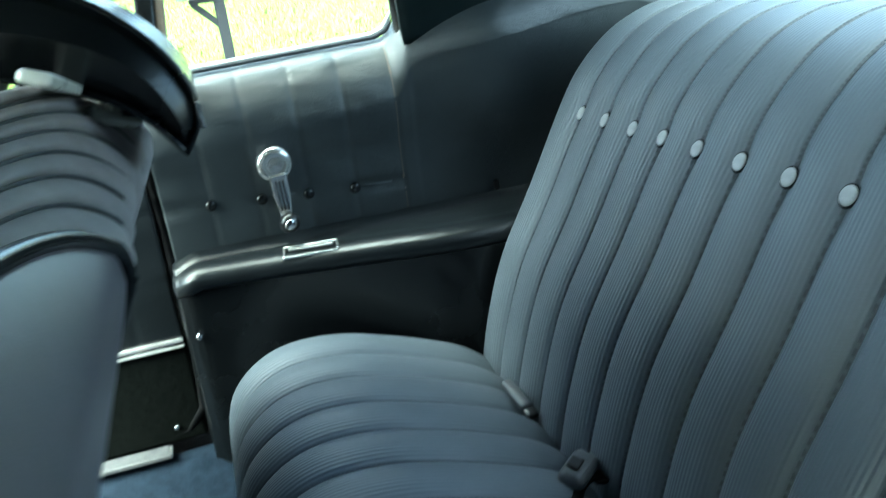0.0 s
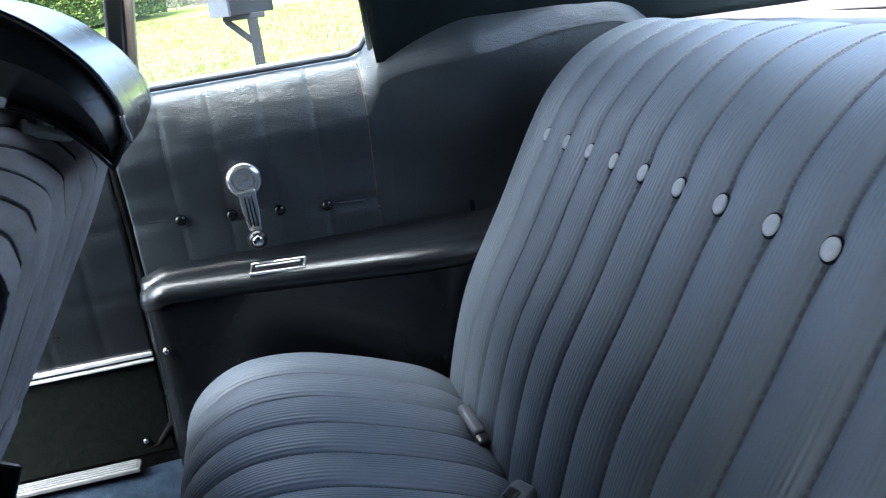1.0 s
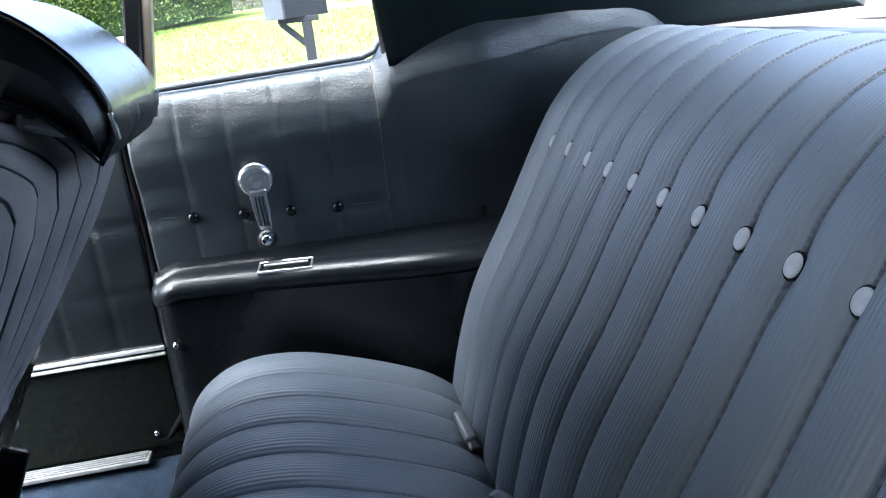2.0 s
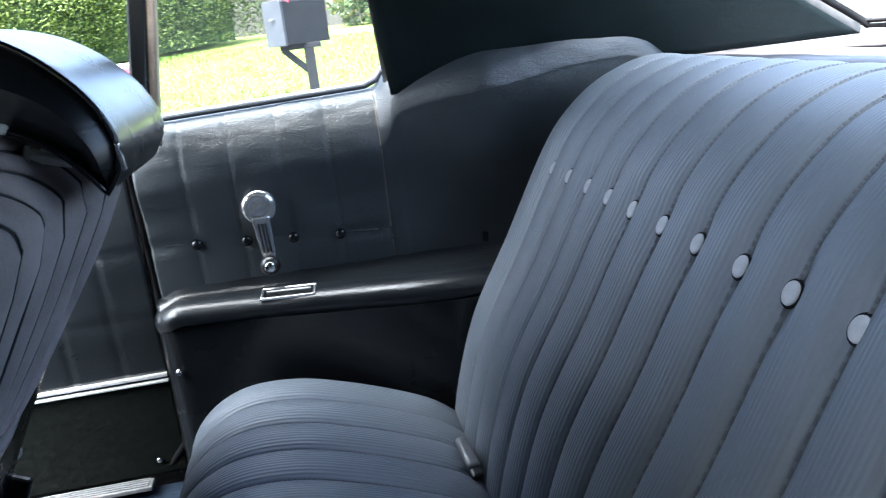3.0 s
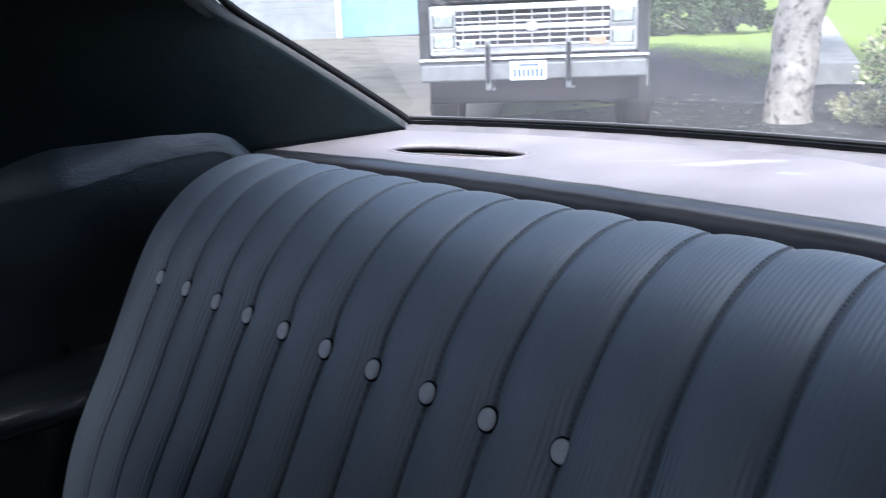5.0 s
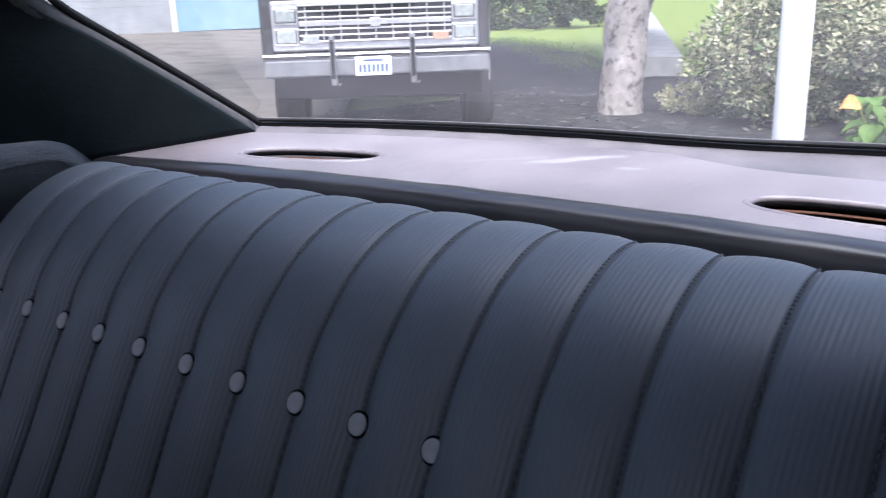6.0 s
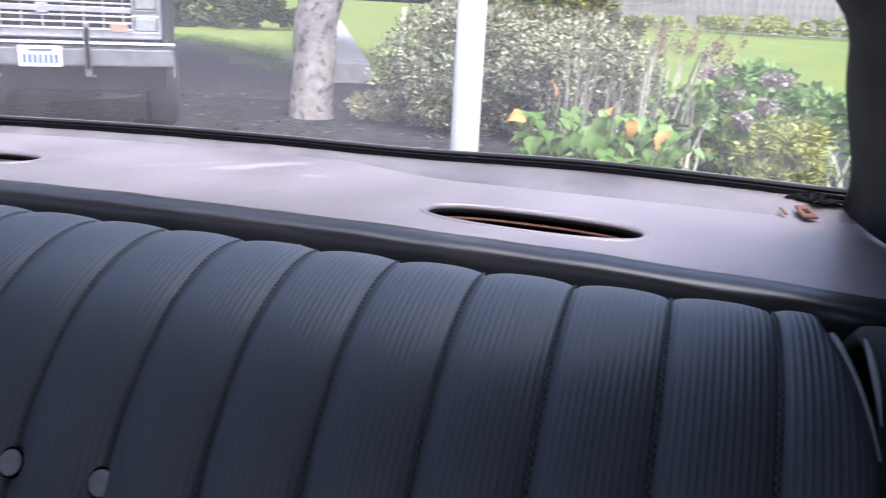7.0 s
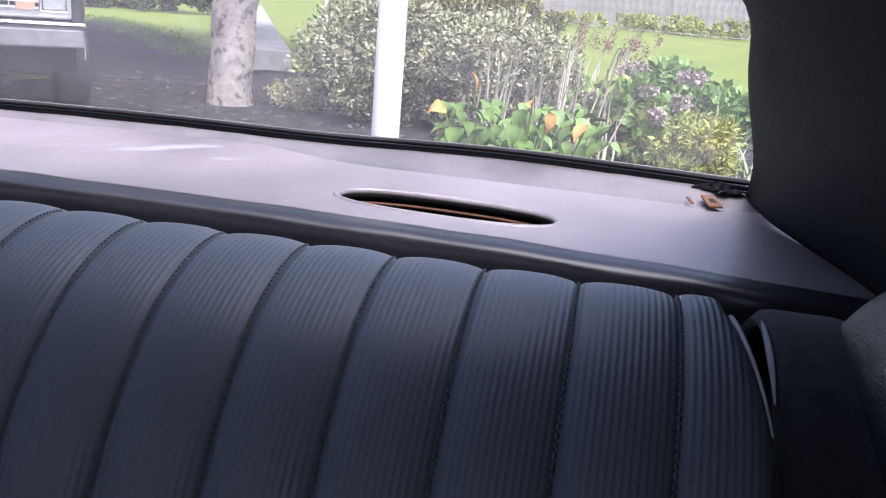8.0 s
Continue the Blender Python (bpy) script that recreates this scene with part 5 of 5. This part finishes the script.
part("foliage", leaf_cloud("foliage", 80000, M_DARKGREEN, hedge_place(-12, -1.1, 13.5, 22.4, 3.2, 1), 0.085, rng), hedge)
part("foliage", leaf_cloud("foliage", 40000, M_HEDGE, hedge_place(-12, -1.2, 13.2, 22.1, 3.1, 2), 0.08, rng), hedge)

hedge_core = part("hedge_core", grid("hedge_core", lambda u, v: Vector((-12 + 10.2 * u, 13.6 + 8.3 * u, lawn_height(-12 + 10.2 * u, 13.6 + 8.3 * u))) + Vector((0.28 * math.cos(math.pi * v), -0.35 * math.cos(math.pi * v), 2.5 * math.sin(math.pi * v) ** 0.5)), 40, 16, M_DARKGREEN), hedge, "dark leaf-coloured sheet inside the hedge")


def fence(label, a, b, h, boards, material):
    ob = thing("fence", label, "fence", at=(a[0], a[1], a[2]))
    d = Vector((b[0] - a[0], b[1] - a[1], b[2] - a[2]))
    step = d / boards
    ang = math.degrees(math.atan2(d.y, d.x))
    me = box("board", (step.length * 0.97, 0.025, h), material, 0.004)
    for k in range(boards):
        part("board", me, ob, "", pose(*(step * (k + 0.5) + Vector((0, 0, h / 2 + 0.03 * rng.uniform(-1, 1)))), 0, 0, ang))
    return ob


fence("weathered grey board fence behind the lawn", (-4.5, 24.5, 1.1), (9, 24.0, 1.1), 1.9, 90, M_FENCE)
bush("bush", "round dark green bush by the fence", (1.75, 22.6, 1.75), (0.85, 0.7, 0.65), M_DARKGREEN, 4000, 0.12, 21, second=M_OLIVE)
car2 = thing("parked_car", "white parked car with red tail lamp up the street", "car", at=(-2.0, 10.6, 0.0))
part("body", box("body", (4.2, 1.65, 0.62), M_CARWHITE, 0.20, (-2.1, 0.8, 0.64), (0, 0, 0), 4), car2, "white painted body")
part("cabin", box("cabin", (1.9, 1.35, 0.48), M_DARKGLASS, 0.2, (-2.5, 0.8, 1.05), (0, 0, 0), 4), car2, "dark windows and roof")
part("tail_lamp", box("tail_lamp", (0.16, 0.10, 0.26), M_RED, 0.04, (-0.06, 0.02, 0.80)), car2, "red tail lamp")
for wx in (-3.4, -0.8):
    for wy in (0.08, 1.5):
        part("tyre", tyre, car2, "", pose(wx, wy, 0.335, 90, 0, 0))

# ---- pickup truck facing the car ----
truck = thing("pickup_truck", "dark older pickup truck with chrome grille and steel bumper", "truck", at=(5.30, 4.10, 0.0))
truck.rotation_euler = Euler((0, 0, radians(-50.2)))
# local frame: x across (to the viewer's right), y away from the viewer, z up
part("bumper", box("bumper", (1.80, 0.16, 0.145), M_BUMPER, 0.02, (-0.042, -0.02, 0.632), (0, 0, 0), 3), truck, "dull steel front bumper")
part("bumper_lip", box("bumper_lip", (1.83, 0.18, 0.050), M_CHROME, 0.018, (-0.042, -0.02, 0.722), (0, 0, 0), 3), truck, "bright upper bumper edge")
for gx in (-0.393, 0.242):
    guard = part("bumper_guard", box("bumper_guard", (0.045, 0.07, 0.40), M_BUMPER, 0.015, (gx, -0.13, 0.69)), truck)
    part("guard_pad", box("guard_pad", (0.03, 0.02, 0.30), M_BLACK, 0.005, (gx, -0.17, 0.70)), guard)
    part("tow_hook", tube("tow_hook", [(gx + 0.02, -0.04, 0.54), (gx + 0.02, -0.07, 0.50), (gx + 0.035, -0.08, 0.485), (gx + 0.05, -0.06, 0.50)], 0.008, M_BUMPER, 8), truck)
part("plate", box("plate", (0.29, 0.012, 0.145), M_PLATE, 0.004, (-0.075, -0.115, 0.632)), truck, "white licence plate with blue bars")
for k in range(7):
    part("plate_mark", box("plate_mark", (0.022, 0.004, 0.06), M_BARS, 0.001, (-0.180 + 0.035 * k, -0.122, 0.618)), truck)
part("plate_line", box("plate_line", (0.16, 0.004, 0.014), M_BARS, 0.001, (-0.075, -0.122, 0.680)), truck)
part("valance", box("valance", (1.70, 0.05, 0.20), M_BLACK, 0.01, (-0.04, 0.06, 0.47)), truck)
part("grille_surround", box("grille_surround", (1.68, 0.06, 0.40), M_TRUCK_GREY, 0.02, (-0.045, 0.12, 0.955)), truck, "silver grille surround")
part("grille_backing", box("grille_backing", (1.24, 0.02, 0.30), M_BLACK, 0.004, (-0.045, 0.085, 0.968)), truck, "black grille recess")
for k in range(7):
    part("grille_bar", box("grille_bar", (1.23, 0.030, 0.015 if k != 3 else 0.042), M_TRUCK_GREY, 0.004, (-0.045, 0.070, 0.972 + 0.047 * (k - 3))), truck, "silver grille bar" if k == 0 else "")
for k in range(9):
    part("grille_rib", box("grille_rib", (0.010, 0.02, 0.29), M_TRUCK_GREY, 0.003, (-0.605 + 0.14 * k, 0.074, 0.97)), truck)
part("badge", extruded("badge", [(-0.10, -0.02), (-0.04, -0.02), (-0.04, -0.035), (0.04, -0.035), (0.04, -0.02), (0.10, -0.02), (0.11, 0.02), (0.04, 0.02), (0.04, 0.035), (-0.04, 0.035), (-0.04, 0.02), (-0.11, 0.02)], 0.02, M_TRUCK_GREY, pose(-0.045, 0.035, 0.972), 0.003), truck, "plain silver grille emblem")
for hx in (-0.765, 0.675):
    for hz in (0.872, 1.035):
        lampf = part("headlamp_bezel", box("headlamp_bezel", (0.20, 0.04, 0.135), M_TRUCK_GREY, 0.012, (hx, 0.085, hz)), truck)
        part("lens_surround", box("lens_surround", (0.176, 0.03, 0.114), M_BLACK, 0.010, (hx, 0.076, hz)), lampf)
        part("headlamp", box("headlamp", (0.160, 0.03, 0.100), M_LAMP, 0.014, (hx, 0.070, hz), (0, 0, 0), 3), lampf, "rectangular headlamp")
for ax in (-0.57, 0.48):
    part("turn_lamp", box("turn_lamp", (0.13, 0.02, 0.06), M_AMBER if ax > 0 else M_LAMP, 0.008, (ax, 0.058, 0.845)), truck, "turn signal lamp")
part("hood", box("hood", (1.70, 1.25, 0.12), M_TRUCK, 0.05, (-0.045, 0.76, 1.22), (0, 0, 0), 4), truck, "dark hood")
for fx in (-0.925, 0.835):
    part("fender", box("fender", (0.12, 1.45, 0.66), M_TRUCK, 0.05, (fx, 0.84, 0.93), (0, 0, 0), 4), truck)
part("cab", box("cab", (1.74, 1.5, 1.25), M_TRUCK, 0.15, (0, 2.2, 1.10), (0, 0, 0), 4), truck)
part("windscreen", box("windscreen", (1.50, 0.03, 0.52), M_DARKGLASS, 0.01, (0, 1.44, 1.50), (-25, 0, 0)), truck)
part("bed", box("bed", (1.85, 2.2, 0.65), M_TRUCK, 0.05, (0, 4.0, 0.93)), truck)
for wx in (-0.80, 0.80):
    for wy in (0.75, 3.7):
        w = part("wheel", tyre, truck, "black tyre" if wy < 1 else "", pose(wx * 1.03, wy, 0.335, 0, 90, 0) @ Matrix.Diagonal((1, 1, 1.45, 1)))
part("mirror", box("mirror", (0.16, 0.05, 0.24), M_CHROME, 0.02, (1.13, 1.5, 1.35)), truck)
part("antenna", tube("antenna", [(0.90, 0.3, 0.45), (0.90, 0.28, 0.75)], 0.006, M_BUMPER, 8), truck)

# ---- tree trunk ----
tree = thing("tree", "pale mottled tree trunk with unseen crown added to shade the lawn", "tree", at=(7.60, 3.07, 0.0))
bends = [(0.0, 0.0, -0.05, 0.23), (0.0, 0.0, 0.12, 0.205), (0.02, -0.02, 0.5, 0.20), (0.02, -0.03, 0.85, 0.205), (0.05, -0.10, 1.25, 0.21), (0.10, -0.22, 1.7, 0.20), (0.18, -0.40, 2.4, 0.17), (0.2, -0.5, 3.4, 0.12)]


def trunk_fn(u, v):
    q = spline([(a, b, c) for a, b, c, _ in bends], v)
    r = spline([(d, 0, 0) for *_, d in bends], v).x
    w = 2 * math.pi * u
    r *= 1 + 0.10 * noise.noise(Vector((math.cos(w) * 1.4, math.sin(w) * 1.4, q.z * 2.2))) + 0.05 * noise.noise(Vector((math.cos(w) * 5, math.sin(w) * 5, q.z * 6)))
    return q + Vector((math.cos(w) * r, math.sin(w) * r, 0))


part("trunk", grid("trunk", trunk_fn, 40, 60, M_BARK, loop_u=True), tree)
# unseen limbs and crown, added low beyond the trunk to shade the lawn
for k in range(7):
    w = k * 0.9
    e = Vector((2.4 + 3.6 * math.cos(w), 2.0 + 3.6 * math.sin(w), 3.7 + 0.1 * k))
    part("limb", tube("limb", [(0.19, -0.45, 2.3 + 0.12 * k), (0.6 + 0.9 * math.cos(w), 0.0 + 0.9 * math.sin(w), 3.0 + 0.12 * k), e], [0.07, 0.045, 0.02], M_BARK, 8), tree)
rt = random.Random(8)
part("crown", leaf_cloud("crown", 24000, M_GREEN, clumps((4.5, 4.0, 4.0), (6.0, 5.5, 1.0), 200, rt), 0.32, rt), tree)

# ---- walkway ----
walk_path = thing("pavement", "pale concrete walkway with front step across the lawn", "walkway", kind="structure")
va, vb = Vector((10.98, 4.42, 0)), Vector((11.18, 3.84, 0))
ahead = Vector((0.914, 0.406, 0)).normalized()
for k in range(19):
    a0, a1 = va + ahead * (1.3 * k), vb + ahead * (1.3 * k)
    b0, b1 = a0 + ahead * 1.28, a1 + ahead * 1.28
    vs = [(p.x, p.y, z if z < 0 else 0.27) for z in (-0.05, 0.27) for p in (a0, a1, b1, b0)]
    part("slab", mesh_of("slab", vs, [(3, 2, 1, 0), (4, 5, 6, 7), (0, 1, 5, 4), (1, 2, 6, 5), (2, 3, 7, 6), (3, 0, 4, 7)], M_CONCRETE, False), walk_path)
marker = thing("marker_post", "small white marker post on the grass", "post", at=(21.5, 6.9, 0.0), me=box("marker_post", (0.08, 0.08, 1.0), M_WHITE, 0.01, (0, 0, 0.5)))

# ---- white pole ----
pole = thing("pole", "smooth white painted metal pole", "pole", at=(3.60, 0.478, 0.0))
part("shaft", lathe("shaft", [(0.062, 0.0), (0.062, 0.6), (0.060, 2.6), (0.03, 2.62)], M_WHITE, 28), pole)
part("foot", lathe("foot", [(0.11, 0.0), (0.11, 0.015), (0.075, 0.03)], M_WHITE, 28), pole)

# ---- garden ----
bush("variegated_bush", "cream-variegated leafy bush beside the pole", (7.6, 1.62, 0.56), (0.62, 0.66, 0.58), M_VARIEG, 17000, 0.050, 31, n=120, second=M_DARKGREEN, mix=2)
bush("variegated_bush", "cream-variegated leafy bush behind the pole", (7.5, 0.58, 0.50), (0.62, 0.72, 0.55), M_VARIEG, 17000, 0.050, 32, n=120, second=M_DARKGREEN, mix=2)
bush("variegated_sprig", "small cream-variegated sprig on the mulch", (7.9, 2.74, 0.13), (0.09, 0.09, 0.11), M_VARIEG, 700, 0.034, 38, n=14)
bush("variegated_sprig", "low cream-variegated sprigs at the bush's foot", (7.7, 2.36, 0.16), (0.20, 0.26, 0.14), M_VARIEG, 3500, 0.034, 39, n=30)
bush("golden_bush", "tall olive-gold bush behind the variegated one", (8.7, 0.95, 0.98), (0.62, 0.85, 0.46), M_OLIVE, 15000, 0.058, 33, n=110, second=M_DARKGREEN, mix=2)
bush("hydrangea", "green hydrangea with faded mauve flower heads", (5.2, -0.66, 0.46), (0.36, 0.36, 0.32), M_GREEN, 3200, 0.068, 34, shape=1.3, n=50, second=M_LIME)
bush("hydrangea", "green hydrangea bush further back", (6.0, -0.95, 0.50), (0.50, 0.50, 0.30), M_GREEN, 3400, 0.07, 37, shape=1.4, n=34)
bush("hydrangea", "dark green perennials at the bed's end", (5.6, -1.75, 0.42), (0.50, 0.50, 0.36), M_GREEN, 2200, 0.085, 43, shape=2.2, n=34)
bush("golden_shrub", "small yellow-green shrub in the bed", (4.36, -0.94, 0.50), (0.20, 0.20, 0.21), M_LIME, 4200, 0.038, 35, shape=3.0, n=44)
bush("dark_shrub", "dark green foliage at the lawn's edge", (27.0, 15.6, 0.7), (2.2, 3.0, 0.9), M_DARKGREEN, 14000, 0.16, 36, n=70)

rg = random.Random(12)
# fallen leaves on the mulch
verts, faces = [], []
for _ in range(1300):
    x, y = rg.uniform(4.2, 9.2), rg.uniform(0.5, 6.0)
    w, ln = rg.uniform(0, 6.28), rg.uniform(0.015, 0.045)
    a, b = Vector((math.cos(w), math.sin(w), rg.uniform(-0.2, 0.4))) * ln, Vector((-math.sin(w), math.cos(w), rg.uniform(-0.3, 0.3))) * ln * 0.5
    c = Vector((x, y, 0.032))
    o = len(verts)
    verts += [c - a, c + b, c + a, c - b]
    faces.append((o, o + 1, o + 2, o + 3))
thing("leaf_litter", "scattered pale fallen leaves on the dark mulch", "leaf litter", kind="stuff", me=mesh_of("leaf_litter", verts, faces, M_LITTER, False))


def broad_leaf(ln, w, curl):
    verts, faces = [], []
    for i in range(9):
        t = i / 8
        half = w * math.sin(math.pi * min(1, t ** 0.62 * 0.98 + 0.01)) * (1 - 0.25 * t)
        for s in (-1, -0.5, 0, 0.5, 1):
            verts.append((t * ln, s * half, 0.10 * ln * abs(s) + 0.25 * ln * math.sin(t * 2.2) * curl - 0.30 * ln * t * t * curl))
    for i in range(8):
        for j in range(4):
            o = i * 5 + j
            faces.append((o, o + 1, o + 6, o + 5))
    return verts, faces


hosta = thing("hosta", "broad-leaved plants, some leaves yellowed", "plant", at=(4.15, -0.08, 0.0))
leaf_meshes = {m: mesh_of("leaf", *broad_leaf(0.105, 0.045, 0.9), m) for m in (M_GREEN, M_HOSTA, M_ORANGE)}
for k in range(240):
    w, r = rg.uniform(0, 6.28), 0.46 * math.sqrt(rg.random())
    z = rg.uniform(0.38, 0.69) * (1 - 0.15 * r)
    base = Vector((r * math.cos(w) * 0.7, r * math.sin(w) * 0.95, z))
    me = leaf_meshes[M_GREEN if k % 3 == 0 else M_HOSTA]
    part("leaf", me, hosta, "", Matrix.Translation(base) @ pose(0, 0, 0, rg.uniform(-25, 25), rg.uniform(15, 75), 180 + rg.uniform(-95, 95)) @ Matrix.Scale(rg.uniform(0.7, 1.2), 4))
    if k % 3 == 0:
        part("stalk", tube("stalk", [(base.x * 0.2, base.y * 0.3, 0), base * 0.5 + Vector((0, 0, 0.08)), base], 0.004, M_GREEN, 5), hosta)
# the yellowed leaves, two of them curled upright
for x, y, z, tip in ((-0.10, 0.25, 0.72, -75), (-0.22, -0.13, 0.68, 95), (-0.12, -0.04, 0.71, 20), (-0.26, -0.31, 0.64, 50), (-0.15, 0.38, 0.64, 10)):
    part("leaf", leaf_meshes[M_ORANGE], hosta, "yellowed leaf", pose(x, y, z, rg.uniform(-50, 50), tip, 180 + rg.uniform(-60, 60)) @ Matrix.Scale(rg.uniform(0.75, 1.0), 4))
    part("stalk", tube("stalk", [(x * 0.3, y * 0.5, 0), (x, y * 0.8, z * 0.7), (x, y, z)], 0.005, M_LIME, 5), hosta)
stalks = thing("dry_stalks", "dry pale flower stalks standing above the leaves", "plant", at=(4.45, -0.08, 0.0))
for k in range(40):
    x, y = rg.uniform(-0.25, 0.25), rg.uniform(-0.42, 0.34)
    h = rg.uniform(0.66, 0.98)
    part("stalk", tube("stalk", [(x, y, 0.0), (x + rg.uniform(-0.03, 0.03), y - 0.02 + rg.uniform(-0.03, 0.03), h * 0.6), (x + rg.uniform(-0.06, 0.06), y - 0.06 + rg.uniform(-0.06, 0.06), h)], [0.0065, 0.0055, 0.004], M_STRAW, 5), stalks)
heads = thing("mauve_flowers", "faded mauve hydrangea flower heads", "flowers", at=(4.95, -0.72, 0.0))
for hx, hy, hz in ((5.0, -0.38, 0.66), (5.3, -0.55, 0.82), (5.28, -0.62, 0.83), (5.3, -0.91, 0.81), (5.0, -0.68, 0.73), (4.8, -0.75, 0.62), (4.9, -0.87, 0.69), (5.3, -0.98, 0.80)):
    c = Vector((hx - 4.95, hy + 0.72, hz))
    part("flower_head", leaf_cloud("flower_head", 240, M_FLOWER, clumps(c, (0.055, 0.06, 0.04), 22, rg), 0.022, rg, 1.2), heads)
    part("stem", tube("stem", [(c.x * 0.4, c.y * 0.6, 0.1), c * 0.7 + Vector((0, 0, 0.1)), c], 0.006, M_GREEN, 5), heads)
grasses = thing("plume_grass", "brown feathery grass plumes behind the flowers", "plant", at=(6.6, -0.35, 0.0))
for k in range(22):
    x, y = rg.uniform(-0.3, 0.3), rg.uniform(-0.35, 0.35)
    h = rg.uniform(0.86, 1.06)
    tip = Vector((x + 0.04, y - 0.10, h))
    part("plume", tube("plume", [(x, y, 0), (x + 0.02, y - 0.03, h * 0.75), tip], [0.004, 0.004, 0.002], M_STRAW, 5), grasses)
    part("seed_head", leaf_cloud("seed_head", 40, M_PLUME, clumps(tip - Vector((0, 0, 0.05)), (0.03, 0.03, 0.07), 8, rg), 0.035, rg, 4.0, tilt=0.6), grasses)

def ribbon(rng, height):
    """One arching grass blade, folded along its middle."""
    a, lean, w = rng.uniform(0, 6.28), rng.uniform(0.25, 0.75), rng.uniform(0.005, 0.008)
    d, side = Vector((math.cos(a), math.sin(a), 0)), Vector((-math.sin(a), math.cos(a), 0))
    verts, faces = [], []
    for k in range(8):
        t = k / 7
        c = d * (height * lean * t ** 1.6) + Vector((0, 0, height * (t - 0.55 * lean * t ** 2.6)))
        ww = w * (1 - t ** 3)
        verts += [c - side * ww, c + Vector((0, 0, -0.3 * ww)), c + side * ww]
        if k:
            o = len(verts) - 6
            faces += [(o, o + 1, o + 4, o + 3), (o + 1, o + 2, o + 5, o + 4)]
    return verts, faces


for gx, gy, tall, count in ((5.55, -0.62, 0.86, 40), (5.45, -1.05, 0.84, 60), (4.95, -1.25, 0.66, 60)):
    tuft = thing("ribbon_grass", "tuft of pale striped ribbon grass in the bed", "plant", at=(gx, gy, 0.0), group="ribbon grass tufts")
    blades = [mesh_of("blade", *ribbon(rg, tall * rg.uniform(0.7, 1.15)), M_RIBBON) for _ in range(12)]
    for k in range(count):
        part("blade", blades[k % 12], tuft, "", pose(rg.uniform(-0.16, 0.16), rg.uniform(-0.20, 0.20), 0, 0, 0, rg.uniform(0, 360)))

# ---- garage and far fence behind ----
garage = thing("garage", "grey garage with pale blue door and white trim", "garage", at=(16.9, 22.3, 0.35))
garage.rotation_euler = Euler((0, 0, radians(-32)))
part("wall", box("wall", (9.0, 0.2, 2.9), M_SIDING, 0.02, (0, 0.15, 1.45)), garage)
for k in range(14):
    part("siding_board", box("siding_board", (9.0, 0.03, 0.19), M_SIDING, 0.004, (0, 0.04, 0.12 + 0.2 * k), (8, 0, 0)), garage)
part("garage_door", box("garage_door", (4.6, 0.08, 2.2), M_GARAGE, 0.01, (2.3, 0.0, 1.13)), garage, "pale blue garage door")
for dx in (-0.06, 4.66):
    part("door_trim", box("door_trim", (0.16, 0.14, 2.4), M_WHITE, 0.01, (dx, -0.02, 1.2)), garage, "white door trim")
part("roof", box("roof", (9.6, 5.0, 0.2), M_ROOFING, 0.02, (0, 2.2, 3.3), (14, 0, 0)), garage)
fence("grey board fence behind the garden", (27.5, 8, 0.78), (25, -16, 0.78), 1.9, 120, M_FENCE_PALE)
border = bush("flower_border", "low mixed flower border before the fence", (24.0, -4.5, 0.95), (0.8, 6.0, 0.26), M_LIME, 14000, 0.10, 41, n=220, second=M_GREEN)
sheet("garden_path", [(22.9, -14), (23.15, -14), (22.95, 3), (22.7, 3)], 0.80, M_CONCRETE, "pale edging path across the back lawn", "path", 10)
bush("bush", "brown-green shrub beside the garage", (18.0, 26.0, 1.2), (0.9, 0.9, 0.8), M_OLIVE, 6000, 0.10, 42, second=M_DARKGREEN)
